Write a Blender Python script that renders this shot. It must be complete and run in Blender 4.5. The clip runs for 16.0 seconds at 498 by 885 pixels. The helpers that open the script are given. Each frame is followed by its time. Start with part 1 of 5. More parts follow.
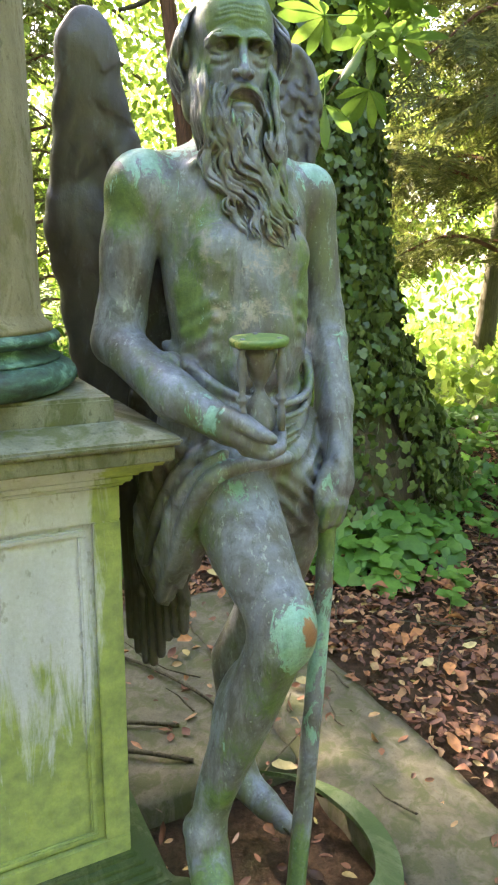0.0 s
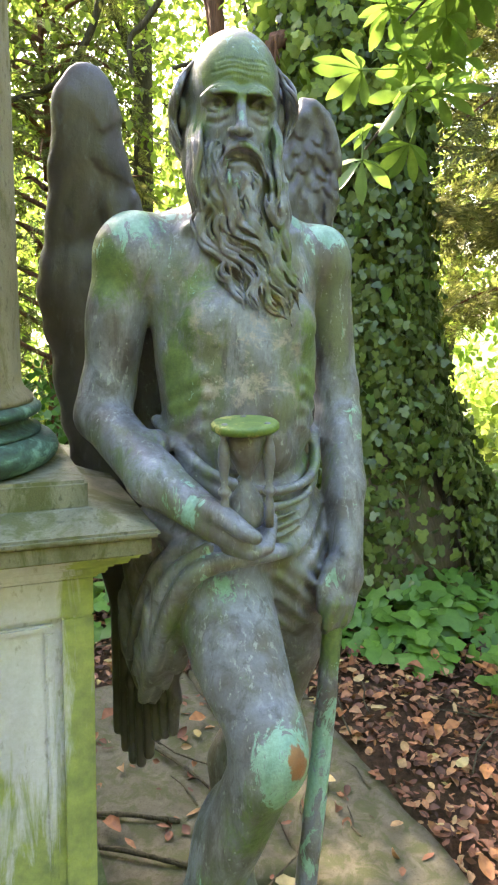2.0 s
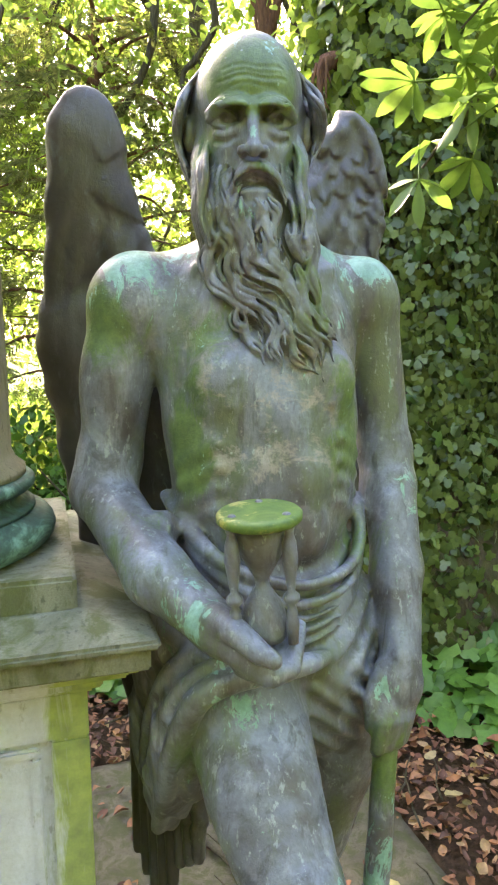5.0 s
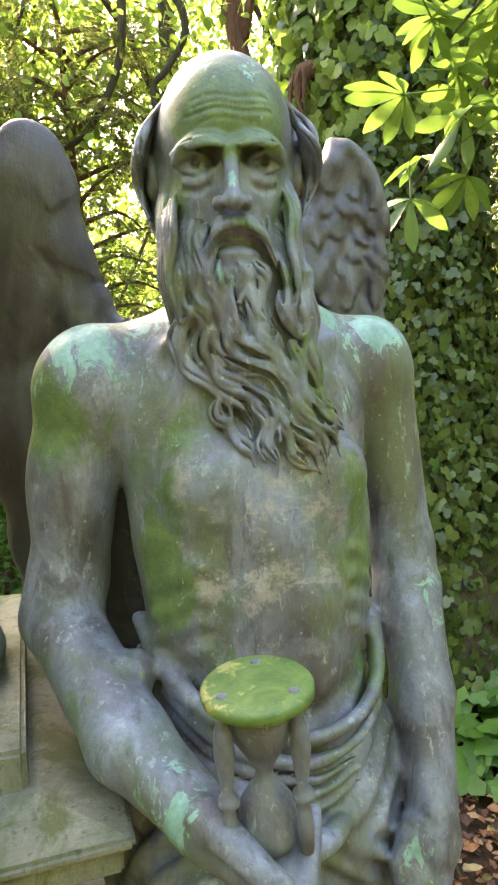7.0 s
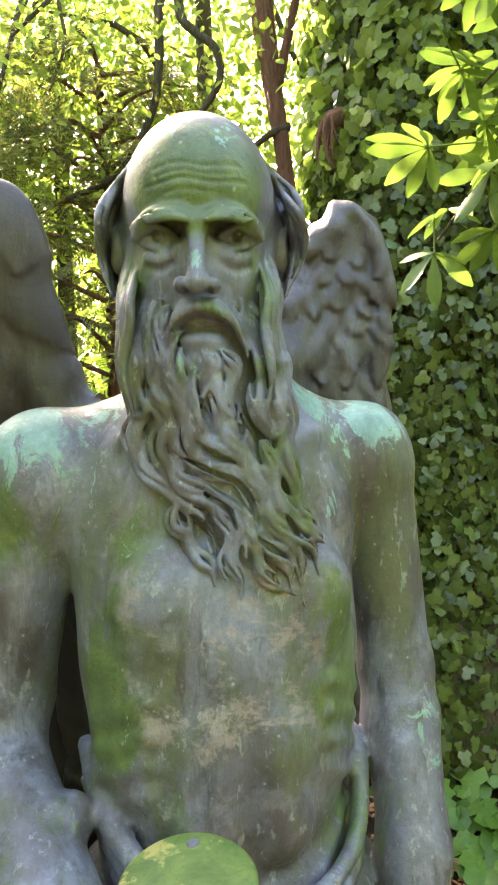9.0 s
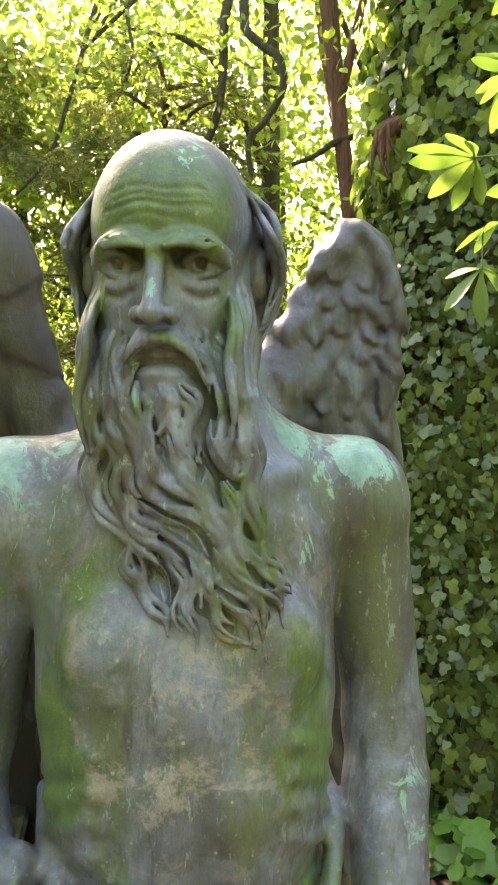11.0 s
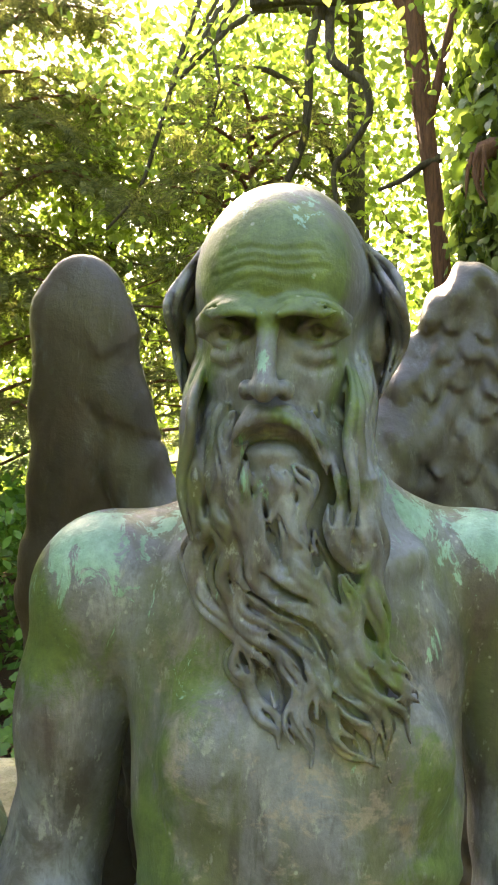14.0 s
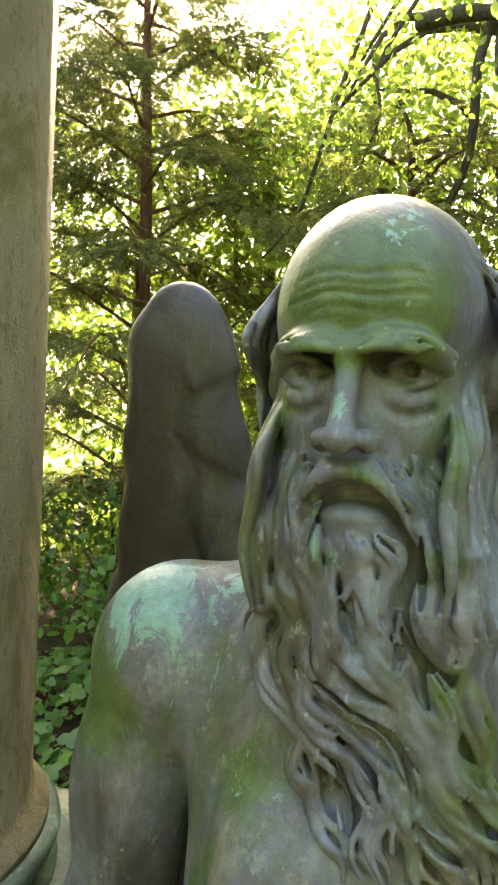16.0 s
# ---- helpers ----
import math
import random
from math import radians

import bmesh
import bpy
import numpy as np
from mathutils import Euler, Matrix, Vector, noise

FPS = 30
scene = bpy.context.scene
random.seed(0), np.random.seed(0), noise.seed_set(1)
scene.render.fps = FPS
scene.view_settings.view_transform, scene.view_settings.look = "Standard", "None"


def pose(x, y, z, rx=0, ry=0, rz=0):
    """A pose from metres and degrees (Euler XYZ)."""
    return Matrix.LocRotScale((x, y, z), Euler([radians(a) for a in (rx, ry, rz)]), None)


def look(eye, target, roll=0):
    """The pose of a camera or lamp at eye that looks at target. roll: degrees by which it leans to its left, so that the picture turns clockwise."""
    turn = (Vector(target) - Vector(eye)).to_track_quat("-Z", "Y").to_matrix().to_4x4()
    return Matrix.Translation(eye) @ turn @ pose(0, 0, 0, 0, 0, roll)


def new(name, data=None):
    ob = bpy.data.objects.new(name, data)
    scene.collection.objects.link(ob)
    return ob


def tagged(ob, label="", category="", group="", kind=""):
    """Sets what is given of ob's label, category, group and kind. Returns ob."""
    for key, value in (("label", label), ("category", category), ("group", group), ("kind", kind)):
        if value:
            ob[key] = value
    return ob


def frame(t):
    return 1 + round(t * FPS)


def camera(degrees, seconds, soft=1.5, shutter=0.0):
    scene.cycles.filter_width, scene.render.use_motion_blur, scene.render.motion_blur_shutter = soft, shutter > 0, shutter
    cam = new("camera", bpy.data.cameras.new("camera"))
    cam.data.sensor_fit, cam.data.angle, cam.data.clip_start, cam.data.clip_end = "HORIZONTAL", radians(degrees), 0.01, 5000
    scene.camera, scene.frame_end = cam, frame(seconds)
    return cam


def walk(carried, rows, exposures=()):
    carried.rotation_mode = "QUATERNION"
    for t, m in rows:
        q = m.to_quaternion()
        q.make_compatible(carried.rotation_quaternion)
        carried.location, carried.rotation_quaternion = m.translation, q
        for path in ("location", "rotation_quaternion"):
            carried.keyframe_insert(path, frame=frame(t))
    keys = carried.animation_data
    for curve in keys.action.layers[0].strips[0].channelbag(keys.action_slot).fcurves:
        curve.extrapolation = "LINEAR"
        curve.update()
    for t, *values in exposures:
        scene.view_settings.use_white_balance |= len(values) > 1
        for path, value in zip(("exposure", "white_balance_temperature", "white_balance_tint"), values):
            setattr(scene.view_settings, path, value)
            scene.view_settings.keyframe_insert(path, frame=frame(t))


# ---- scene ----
cam = camera(39.8, 16.0, soft=2.2)
METRES, EYE, TILT, LEAN, TURN = 1.0, 1.18, -14.0, -0.8, 0.0
ROWS = [
    (0.0, 0.0, 0.0, 0.0, -0.0, 0.0, 0.0),
    (0.5, 0.01, 0.0198, 0.0183, -0.43, 0.2, -0.04),
    (1.0, 0.0284, 0.0491, 0.0374, 0.83, 0.9, -0.15),
    (1.5, 0.056, 0.0824, 0.0567, 3.22, 2.41, -0.72),
    (2.0, 0.0899, 0.1215, 0.0721, 4.49, 3.45, -1.89),
    (2.5, 0.1206, 0.1598, 0.0823, 6.06, 3.41, -2.18),
    (3.0, 0.1412, 0.1847, 0.0881, 7.82, 3.37, -1.82),
    (3.5, 0.1513, 0.2, 0.0991, 9.33, 4.84, -1.07),
    (4.0, 0.1465, 0.2241, 0.1194, 10.55, 5.52, -1.35),
    (6.5, 0.1014, 0.4311, 0.2313, 9.35, 5.48, -0.52),
    (7.0, 0.0969, 0.4545, 0.2784, 9.3, 5.88, 0.67),
    (7.5, 0.0987, 0.4743, 0.3123, 8.59, 6.74, 0.16),
    (8.0, 0.1064, 0.4977, 0.3295, 9.59, 7.59, 0.07),
    (8.5, 0.1211, 0.5222, 0.3419, 10.17, 8.26, -0.45),
    (9.0, 0.1372, 0.5438, 0.3544, 11.54, 8.58, -1.65),
    (11.5, 0.2098, 0.6028, 0.3948, 18.35, 8.99, -4.5),
    (12.0, 0.2031, 0.6058, 0.401, 20.32, 8.87, -4.79),
    (12.5, 0.1922, 0.6079, 0.4146, 21.63, 9.33, -4.68),
    (13.0, 0.1813, 0.6094, 0.4263, 22.65, 10.4, -4.5),
    (13.5, 0.1685, 0.6166, 0.434, 23.11, 10.6, -5.14),
    (14.0, 0.1624, 0.6315, 0.4388, 23.25, 10.23, -5.44),
    (14.5, 0.164, 0.6518, 0.4425, 24.47, 10.2, -5.68),
    (15.0, 0.1639, 0.675, 0.4506, 27.28, 10.25, -7.12),
    (15.5, 0.1666, 0.6977, 0.4653, 31.31, 10.59, -8.73),
    (16.0, 0.1716, 0.712, 0.4751, 35.47, 10.62, -10.13),
]
EXPOSURE = [(0.0, 3.65, 7350, 15), (4.0, 3.72, 7450, 20), (7.0, 3.68, 7950, 20), (9.0, 3.63, 8150, 19), (12.5, 3.4, 8850, 16), (16.0, 3.22, 8600, 14)]
walk(cam, [(t, pose(0, 0, EYE, TILT, LEAN, TURN) @ pose(METRES * x, METRES * y, METRES * z, 90 + pitch, roll, yaw)) for t, x, y, z, yaw, pitch, roll in ROWS], EXPOSURE)

# ---- world and sun ----
SUN_TO = Vector((-0.52, 0.61, 0.60)).normalized()
world = bpy.data.worlds.new("sky")
scene.world = world
world.use_nodes = True
wn = world.node_tree
sky = wn.nodes.new("ShaderNodeTexSky")
sky.sky_type, sky.sun_disc = "NISHITA", False
sky.sun_elevation = math.asin(SUN_TO.z)
sky.sun_rotation = math.atan2(SUN_TO.x, SUN_TO.y)
sky.dust_density = 2.0
wn.links.new(sky.outputs[0], wn.nodes["Background"].inputs[0])
wn.nodes["Background"].inputs[1].default_value = 0.15
sun_data = bpy.data.lights.new("sun", "SUN")
sun_data.energy, sun_data.angle, sun_data.color = 5.0, radians(0.6), (1.0, 0.9, 0.74)
sun = new("sun", sun_data)
sun.matrix_world = look(SUN_TO * 30, (0, 0, 0))


# ---- materials ----
class Mat:
    """A node material with short ways to wire it."""

    def __init__(self, name):
        self.m = bpy.data.materials.new(name)
        self.m.use_nodes = True
        self.t = self.m.node_tree
        self.b = self.t.nodes["Principled BSDF"]
        self.out = self.t.nodes["Material Output"]
        self.obj = self.t.nodes.new("ShaderNodeTexCoord").outputs["Object"]

    def link(self, a, b):
        self.t.links.new(a, b)

    def stretch(self, sx, sy, sz):
        n = self.t.nodes.new("ShaderNodeMapping")
        n.inputs["Scale"].default_value = (sx, sy, sz)
        self.link(self.obj, n.inputs[0])
        return n.outputs[0]

    def noise(self, scale, detail=4, rough=0.6, where=None, distort=0.0):
        n = self.t.nodes.new("ShaderNodeTexNoise")
        n.inputs["Scale"].default_value, n.inputs["Detail"].default_value = scale, detail
        n.inputs["Roughness"].default_value, n.inputs["Distortion"].default_value = rough, distort
        self.link(where or self.obj, n.inputs["Vector"])
        return n.outputs["Fac"]

    def voronoi(self, scale, where=None, feature="F1"):
        n = self.t.nodes.new("ShaderNodeTexVoronoi")
        n.feature = feature
        n.inputs["Scale"].default_value = scale
        self.link(where or self.obj, n.inputs["Vector"])
        return n.outputs["Distance"]

    def ramp(self, fac, a, b, lo=0.0, hi=1.0):
        n = self.t.nodes.new("ShaderNodeMapRange")
        n.inputs["From Min"].default_value, n.inputs["From Max"].default_value = a, b
        n.inputs["To Min"].default_value, n.inputs["To Max"].default_value = lo, hi
        self.link(fac, n.inputs["Value"])
        return n.outputs[0]

    def math(self, op, a, b):
        n = self.t.nodes.new("ShaderNodeMath")
        n.operation = op
        for i, x in ((0, a), (1, b)):
            if isinstance(x, (int, float)):
                n.inputs[i].default_value = x
            else:
                self.link(x, n.inputs[i])
        return n.outputs[0]

    def mix(self, fac, a, b):
        n = self.t.nodes.new("ShaderNodeMix")
        n.data_type = "RGBA"
        for i, x in ((0, fac), (6, a), (7, b)):
            if isinstance(x, (int, float)):
                n.inputs[i].default_value = x
            elif isinstance(x, tuple):
                n.inputs[i].default_value = (*x, 1)
            else:
                self.link(x, n.inputs[i])
        return n.outputs[2]

    def attr(self, name):
        n = self.t.nodes.new("ShaderNodeAttribute")
        n.attribute_name = name
        return n.outputs["Fac"]

    def per_object(self):
        return self.t.nodes.new("ShaderNodeObjectInfo").outputs["Random"]

    def per_island(self):
        return self.t.nodes.new("ShaderNodeNewGeometry").outputs["Random Per Island"]

    def up(self):
        n = self.t.nodes.new("ShaderNodeSeparateXYZ")
        self.link(self.t.nodes.new("ShaderNodeNewGeometry").outputs["Normal"], n.inputs[0])
        return n.outputs["Z"]

    def height(self):
        n = self.t.nodes.new("ShaderNodeSeparateXYZ")
        self.link(self.t.nodes.new("ShaderNodeNewGeometry").outputs["Position"], n.inputs[0])
        return n.outputs["Z"]

    def finish(self, colour, rough=0.7, metal=0.0, bump=None, strength=0.3, dist=0.01, spec=0.5):
        for value, socket in ((colour, "Base Color"), (rough, "Roughness")):
            if isinstance(value, tuple):
                self.b.inputs[socket].default_value = (*value, 1)
            elif isinstance(value, (int, float)):
                self.b.inputs[socket].default_value = value
            else:
                self.link(value, self.b.inputs[socket])
        self.b.inputs["Metallic"].default_value = metal
        self.b.inputs["Specular IOR Level"].default_value = spec
        if bump is not None:
            n = self.t.nodes.new("ShaderNodeBump")
            n.inputs["Strength"].default_value, n.inputs["Distance"].default_value = strength, dist
            self.link(bump, n.inputs["Height"])
            self.link(n.outputs[0], self.b.inputs["Normal"])
        return self.m

    def thin(self, colour, share=0.5):
        """Lets light shine through, as through a leaf."""
        tr = self.t.nodes.new("ShaderNodeBsdfTranslucent")
        self.link(colour, tr.inputs[0])
        mx = self.t.nodes.new("ShaderNodeMixShader")
        mx.inputs[0].default_value = share
        self.link(self.b.outputs[0], mx.inputs[1])
        self.link(tr.outputs[0], mx.inputs[2])
        self.link(mx.outputs[0], self.out.inputs["Surface"])
        return self.m


def bronze_material():
    k = Mat("weathered bronze")
    large = k.noise(7.5, 7, 0.62, k.stretch(1.3, 1.3, 0.8), 0.5)
    streak = k.noise(13, 7, 0.72, k.stretch(2.2, 2.2, 0.7), 0.4)
    blotch = k.noise(19, 7, 0.68, None, 0.5)
    fine = k.noise(130, 4, 0.7)
    c = k.mix(k.ramp(large, 0.38, 0.60), (0.115, 0.104, 0.102), (0.250, 0.280, 0.350))
    c = k.mix(k.ramp(streak, 0.52, 0.68, 0, 0.55), c, (0.42, 0.44, 0.50))
    c = k.mix(k.ramp(blotch, 0.54, 0.63, 0, 0.65), c, (0.070, 0.062, 0.060))
    olive = k.noise(8, 7, 0.68, k.stretch(1.5, 1.5, 0.6), 0.4)
    c = k.mix(k.ramp(olive, 0.50, 0.62, 0, 0.7), c, (0.130, 0.165, 0.065))
    drip = k.noise(26, 7, 0.72, k.stretch(2.4, 2.4, 0.38), 0.3)
    c = k.mix(k.ramp(drip, 0.55, 0.66, 0, 0.6), c, (0.066, 0.058, 0.058))
    fleck = k.noise(60, 6, 0.75, k.stretch(1.5, 1.5, 0.6), 0.3)
    c = k.mix(k.ramp(fleck, 0.585, 0.63, 0, 0.6), c, (0.40, 0.45, 0.43))
    pale = k.noise(19, 8, 0.75, k.stretch(1.0, 1.0, 1.3), 0.3)
    c = k.mix(k.math("MULTIPLY", k.ramp(pale, 0.51, 0.58, 0, 0.65), k.attr("pale")), c, (0.45, 0.375, 0.335))
    edge = k.noise(30, 7, 0.75, k.stretch(1.3, 1.3, 0.6), 0.9)
    algae = k.ramp(k.math("ADD", k.attr("algae"), k.ramp(edge, 0.3, 0.7, -0.4, 0.4)), 0.30, 0.70, 0, 0.92)
    green = k.mix(k.ramp(k.noise(45, 5, 0.7), 0.3, 0.7), (0.055, 0.110, 0.026), (0.175, 0.275, 0.068))
    c = k.mix(algae, c, green)
    verd = k.ramp(k.math("ADD", k.attr("verdigris"), k.ramp(edge, 0.3, 0.7, -0.95, 0.55)), 0.38, 0.46, 0, 0.9)
    c = k.mix(verd, c, k.mix(k.ramp(streak, 0.35, 0.65), (0.17, 0.36, 0.26), (0.36, 0.64, 0.53)))
    rust = k.ramp(k.math("ADD", k.attr("rust"), k.ramp(edge, 0.3, 0.7, -0.4, 0.4)), 0.45, 0.52)
    c = k.mix(rust, c, (0.30, 0.13, 0.055))
    # dark brown patina; on left wing and hanging cloth it also paints in shade
    brown = k.mix(k.ramp(large, 0.35, 0.65), (0.026, 0.020, 0.015), (0.068, 0.052, 0.040))
    c = k.mix(k.math("MULTIPLY", k.attr("bare"), 0.92), c, k.mix(k.ramp(streak, 0.56, 0.66, 0, 0.7), brown, (0.10, 0.12, 0.14)))
    c = k.mix(k.ramp(fine, 0.30, 0.75, 0.35, 0.0), c, (0.05, 0.052, 0.045))
    dots = k.ramp(k.voronoi(60), 0.06, 0.11, 0.5, 0)
    c = k.mix(k.math("MULTIPLY", k.math("MULTIPLY", dots, k.ramp(blotch, 0.46, 0.52)), k.math("SUBTRACT", 1.0, k.attr("bare"))), c, (0.48, 0.54, 0.50))
    relief = k.math("ADD", k.math("MULTIPLY", streak, 0.8), k.math("ADD", k.math("MULTIPLY", fine, 0.35), blotch))
    return k.finish(c, k.ramp(blotch, 0.3, 0.7, 0.30, 0.52), 0.0, relief, 0.45, 0.004, 0.6)


def stone_material(name, light, dark, moss, amount, scale=1.0):
    k = Mat(name)
    grain, big = k.noise(140 * scale, 4, 0.7), k.noise(6 * scale, 5, 0.65, k.stretch(1, 1, 0.5), 0.5)
    c = k.mix(k.ramp(big, 0.3, 0.7), dark, light)
    spots = k.ramp(k.noise(45 * scale, 4, 0.6, k.stretch(1, 1, 0.6)), 0.58, 0.68, 0, 0.6)
    c = k.mix(spots, c, tuple(0.45 * v for v in dark))
    green = k.noise(5 * scale, 6, 0.7, k.stretch(1, 1, 0.4), 0.8)
    c = k.mix(k.ramp(green, 0.62 - amount * 0.3, 0.72 - amount * 0.3, 0, 0.85), c, moss)
    c = k.mix(k.ramp(grain, 0.3, 0.75, 0.35, 0.0), c, tuple(0.5 * v for v in dark))
    rel = k.math("ADD", grain, k.math("MULTIPLY", big, 2.0))
    return k.finish(c, 0.88, 0, rel, 0.5, 0.004, 0.3)


def die_material():
    """Pale limestone, green with algae low down and along the arris."""
    k = Mat("pale limestone with algae")
    grain, big = k.noise(150, 4, 0.7), k.noise(9, 5, 0.65, k.stretch(1, 1, 0.35), 0.4)
    c = k.mix(k.ramp(big, 0.3, 0.7), (0.50, 0.51, 0.57), (0.70, 0.72, 0.82))
    c = k.mix(k.ramp(k.noise(55, 4, 0.6, k.stretch(1, 1, 0.5)), 0.60, 0.68, 0, 0.5), c, (0.2, 0.2, 0.17))
    wob = k.noise(12, 5, 0.7, k.stretch(2.2, 2.2, 0.35), 0.5)
    low = k.math("ADD", k.ramp(k.height(), 0.66, 0.26, 0.0, 1.0), k.ramp(wob, 0.3, 0.7, -0.45, 0.5))
    green = k.mix(k.ramp(k.noise(30, 4), 0.3, 0.7), (0.17, 0.24, 0.04), (0.40, 0.48, 0.09))
    sep = k.t.nodes.new("ShaderNodeSeparateXYZ")
    k.link(k.obj, sep.inputs[0])
    arris = k.ramp(k.math("ABSOLUTE", sep.outputs["X"], 0.0), 0.190, 0.245, 0.0, 0.95)
    c = k.mix(k.ramp(k.math("ADD", low, arris), 0.35, 0.75, 0, 0.9), c, green)
    c = k.mix(k.ramp(grain, 0.3, 0.75, 0.25, 0.0), c, (0.2, 0.2, 0.16))
    return k.finish(c, 0.85, 0, k.math("ADD", grain, k.math("MULTIPLY", big, 1.5)), 0.35, 0.003, 0.3)


def leaf_material(name, dark, light, share=0.5, rough=0.45, by_object=False, odd=None):
    k = Mat(name)
    r = k.per_object() if by_object else k.per_island()
    c = k.mix(r, dark, light)
    c = k.mix(k.ramp(k.noise(60, 3), 0.4, 0.7, 0, 0.3), c, tuple(0.6 * v for v in dark))
    if odd:
        c = k.mix(k.ramp(r, 0.93, 0.97), c, odd)
    k.finish(c, rough, 0, k.noise(90, 3), 0.2, 0.002, 0.5)
    return k.thin(c, share)


def bark_material(name, dark, light, moss=None):
    k = Mat(name)
    ridge = k.noise(14, 6, 0.7, k.stretch(3, 3, 0.45), 1.2)
    c = k.mix(k.ramp(ridge, 0.3, 0.7), dark, light)
    if moss:
        c = k.mix(k.ramp(k.noise(5, 5, 0.7), 0.45, 0.6, 0, 0.85), c, moss)
    return k.finish(c, 0.9, 0, ridge, 0.9, 0.02, 0.2)


def soil_material():
    k = Mat("dark leaf mould")
    big, fine = k.noise(3, 6, 0.7), k.noise(60, 5, 0.75)
    c = k.mix(k.ramp(fine, 0.3, 0.7), (0.022, 0.014, 0.009), (0.095, 0.055, 0.032))
    c = k.mix(k.ramp(big, 0.5, 0.7, 0, 0.5), c, (0.05, 0.06, 0.02))
    sep = k.t.nodes.new("ShaderNodeSeparateXYZ")
    k.link(k.obj, sep.inputs[0])
    lawn = k.ramp(k.math("ADD", sep.outputs["Y"], k.math("MULTIPLY", big, 2.0)), 6.5, 8.5)
    c = k.mix(lawn, c, k.mix(fine, (0.07, 0.13, 0.02), (0.16, 0.24, 0.05)))
    return k.finish(c, 0.95, 0, fine, 0.9, 0.02, 0.2)


def verdigris_material():
    k = Mat("green patinated bronze")
    n, f = k.noise(14, 6, 0.7, k.stretch(1, 1, 2.0), 0.6), k.noise(90, 4, 0.7)
    c = k.mix(k.ramp(n, 0.35, 0.6), (0.025, 0.045, 0.034), (0.075, 0.19, 0.135))
    c = k.mix(k.ramp(n, 0.52, 0.62, 0, 0.8), c, (0.24, 0.44, 0.34))
    c = k.mix(k.ramp(f, 0.4, 0.75, 0.5, 0.0), c, (0.03, 0.04, 0.02))
    return k.finish(c, 0.6, 0, k.math("ADD", n, f), 0.4, 0.003)


def litter_material():
    k = Mat("dead leaves")
    r = k.per_island()
    n = k.t.nodes.new("ShaderNodeValToRGB")
    e = n.color_ramp.elements
    e[0].color, e[1].position, e[1].color = (0.055, 0.026, 0.016, 1), 1.0, (0.42, 0.34, 0.12, 1)
    for at, col in ((0.30, (0.15, 0.058, 0.032, 1)), (0.52, (0.25, 0.105, 0.055, 1)), (0.78, (0.37, 0.17, 0.075, 1)), (0.94, (0.40, 0.25, 0.12, 1))):
        e.new(at).color = col
    k.link(r, n.inputs[0])
    c = k.mix(k.ramp(k.noise(70, 4), 0.35, 0.7, 0, 0.5), n.outputs[0], (0.05, 0.03, 0.02))
    k.finish(c, 0.6, 0, k.noise(60, 3), 0.3, 0.003, 0.4)
    return k.thin(c, 0.15)


BRONZE, VERDIGRIS, SOIL, LITTER = bronze_material(), verdigris_material(), soil_material(), litter_material()
DIE = die_material()
CORNICE = stone_material("mossy limestone", (0.33, 0.33, 0.24), (0.15, 0.15, 0.095), (0.11, 0.125, 0.04), 0.46, 2.6)
SLAB = stone_material("mossy sandstone slab", (0.165, 0.145, 0.10), (0.080, 0.072, 0.048), (0.070, 0.078, 0.026), 0.5, 3.6)
SHAFT = stone_material("stained column stone", (0.37, 0.315, 0.195), (0.22, 0.185, 0.10), (0.16, 0.145, 0.045), 0.35, 2.6)
PANEL_GREEN = stone_material("algae-covered stone", (0.17, 0.20, 0.10), (0.09, 0.115, 0.05), (0.06, 0.10, 0.03), 0.6, 2.0)
IVY = leaf_material("ivy leaf", (0.048, 0.085, 0.020), (0.150, 0.215, 0.050), 0.3, 0.36)
GREEN = leaf_material("beech leaf", (0.15, 0.24, 0.03), (0.38, 0.49, 0.10), 0.62)
CHESTNUT = leaf_material("chestnut leaf", (0.10, 0.19, 0.03), (0.22, 0.35, 0.06), 0.42, 0.42, False)
YEW = leaf_material("yew needle", (0.085, 0.100, 0.028), (0.24, 0.255, 0.075), 0.6)
HERB = leaf_material("woodland herb leaf", (0.05, 0.14, 0.02), (0.12, 0.27, 0.04), 0.4)
BARK = bark_material("mossy bark", (0.05, 0.04, 0.026), (0.15, 0.115, 0.075), (0.07, 0.085, 0.02))
RED_BARK = bark_material("reddish bark", (0.07, 0.035, 0.022), (0.23, 0.115, 0.065))
GREY_BARK = bark_material("grey-brown bark", (0.035, 0.030, 0.020), (0.12, 0.105, 0.065))


# ---- building helpers ----
def part(name, bm, material, parent=None, label=""):
    me = bpy.data.meshes.new(name)
    bm.to_mesh(me)
    bm.free()
    return shared(name, me, material, parent, label)


def shared(name, me, material, parent=None, label=""):
    if material and not me.materials:
        me.materials.append(material)
    ob = new(name, me)
    if parent:
        ob.parent = parent
    if label:
        ob["label"] = label
    return ob


def raw(name, verts, faces, smooth=False):
    """A mesh from numpy arrays of places and of quads or triangles."""
    me = bpy.data.meshes.new(name)
    verts, faces = np.asarray(verts, np.float32), np.asarray(faces, np.int32)
    n, c = len(faces), faces.shape[1]
    me.vertices.add(len(verts))
    me.vertices.foreach_set("co", verts.ravel())
    me.loops.add(n * c)
    me.loops.foreach_set("vertex_index", faces.ravel())
    me.polygons.add(n)
    me.polygons.foreach_set("loop_start", np.arange(0, n * c, c, dtype=np.int32))
    if smooth:
        me.polygons.foreach_set("use_smooth", np.ones(n, bool))
    me.update(calc_edges=True)
    return me


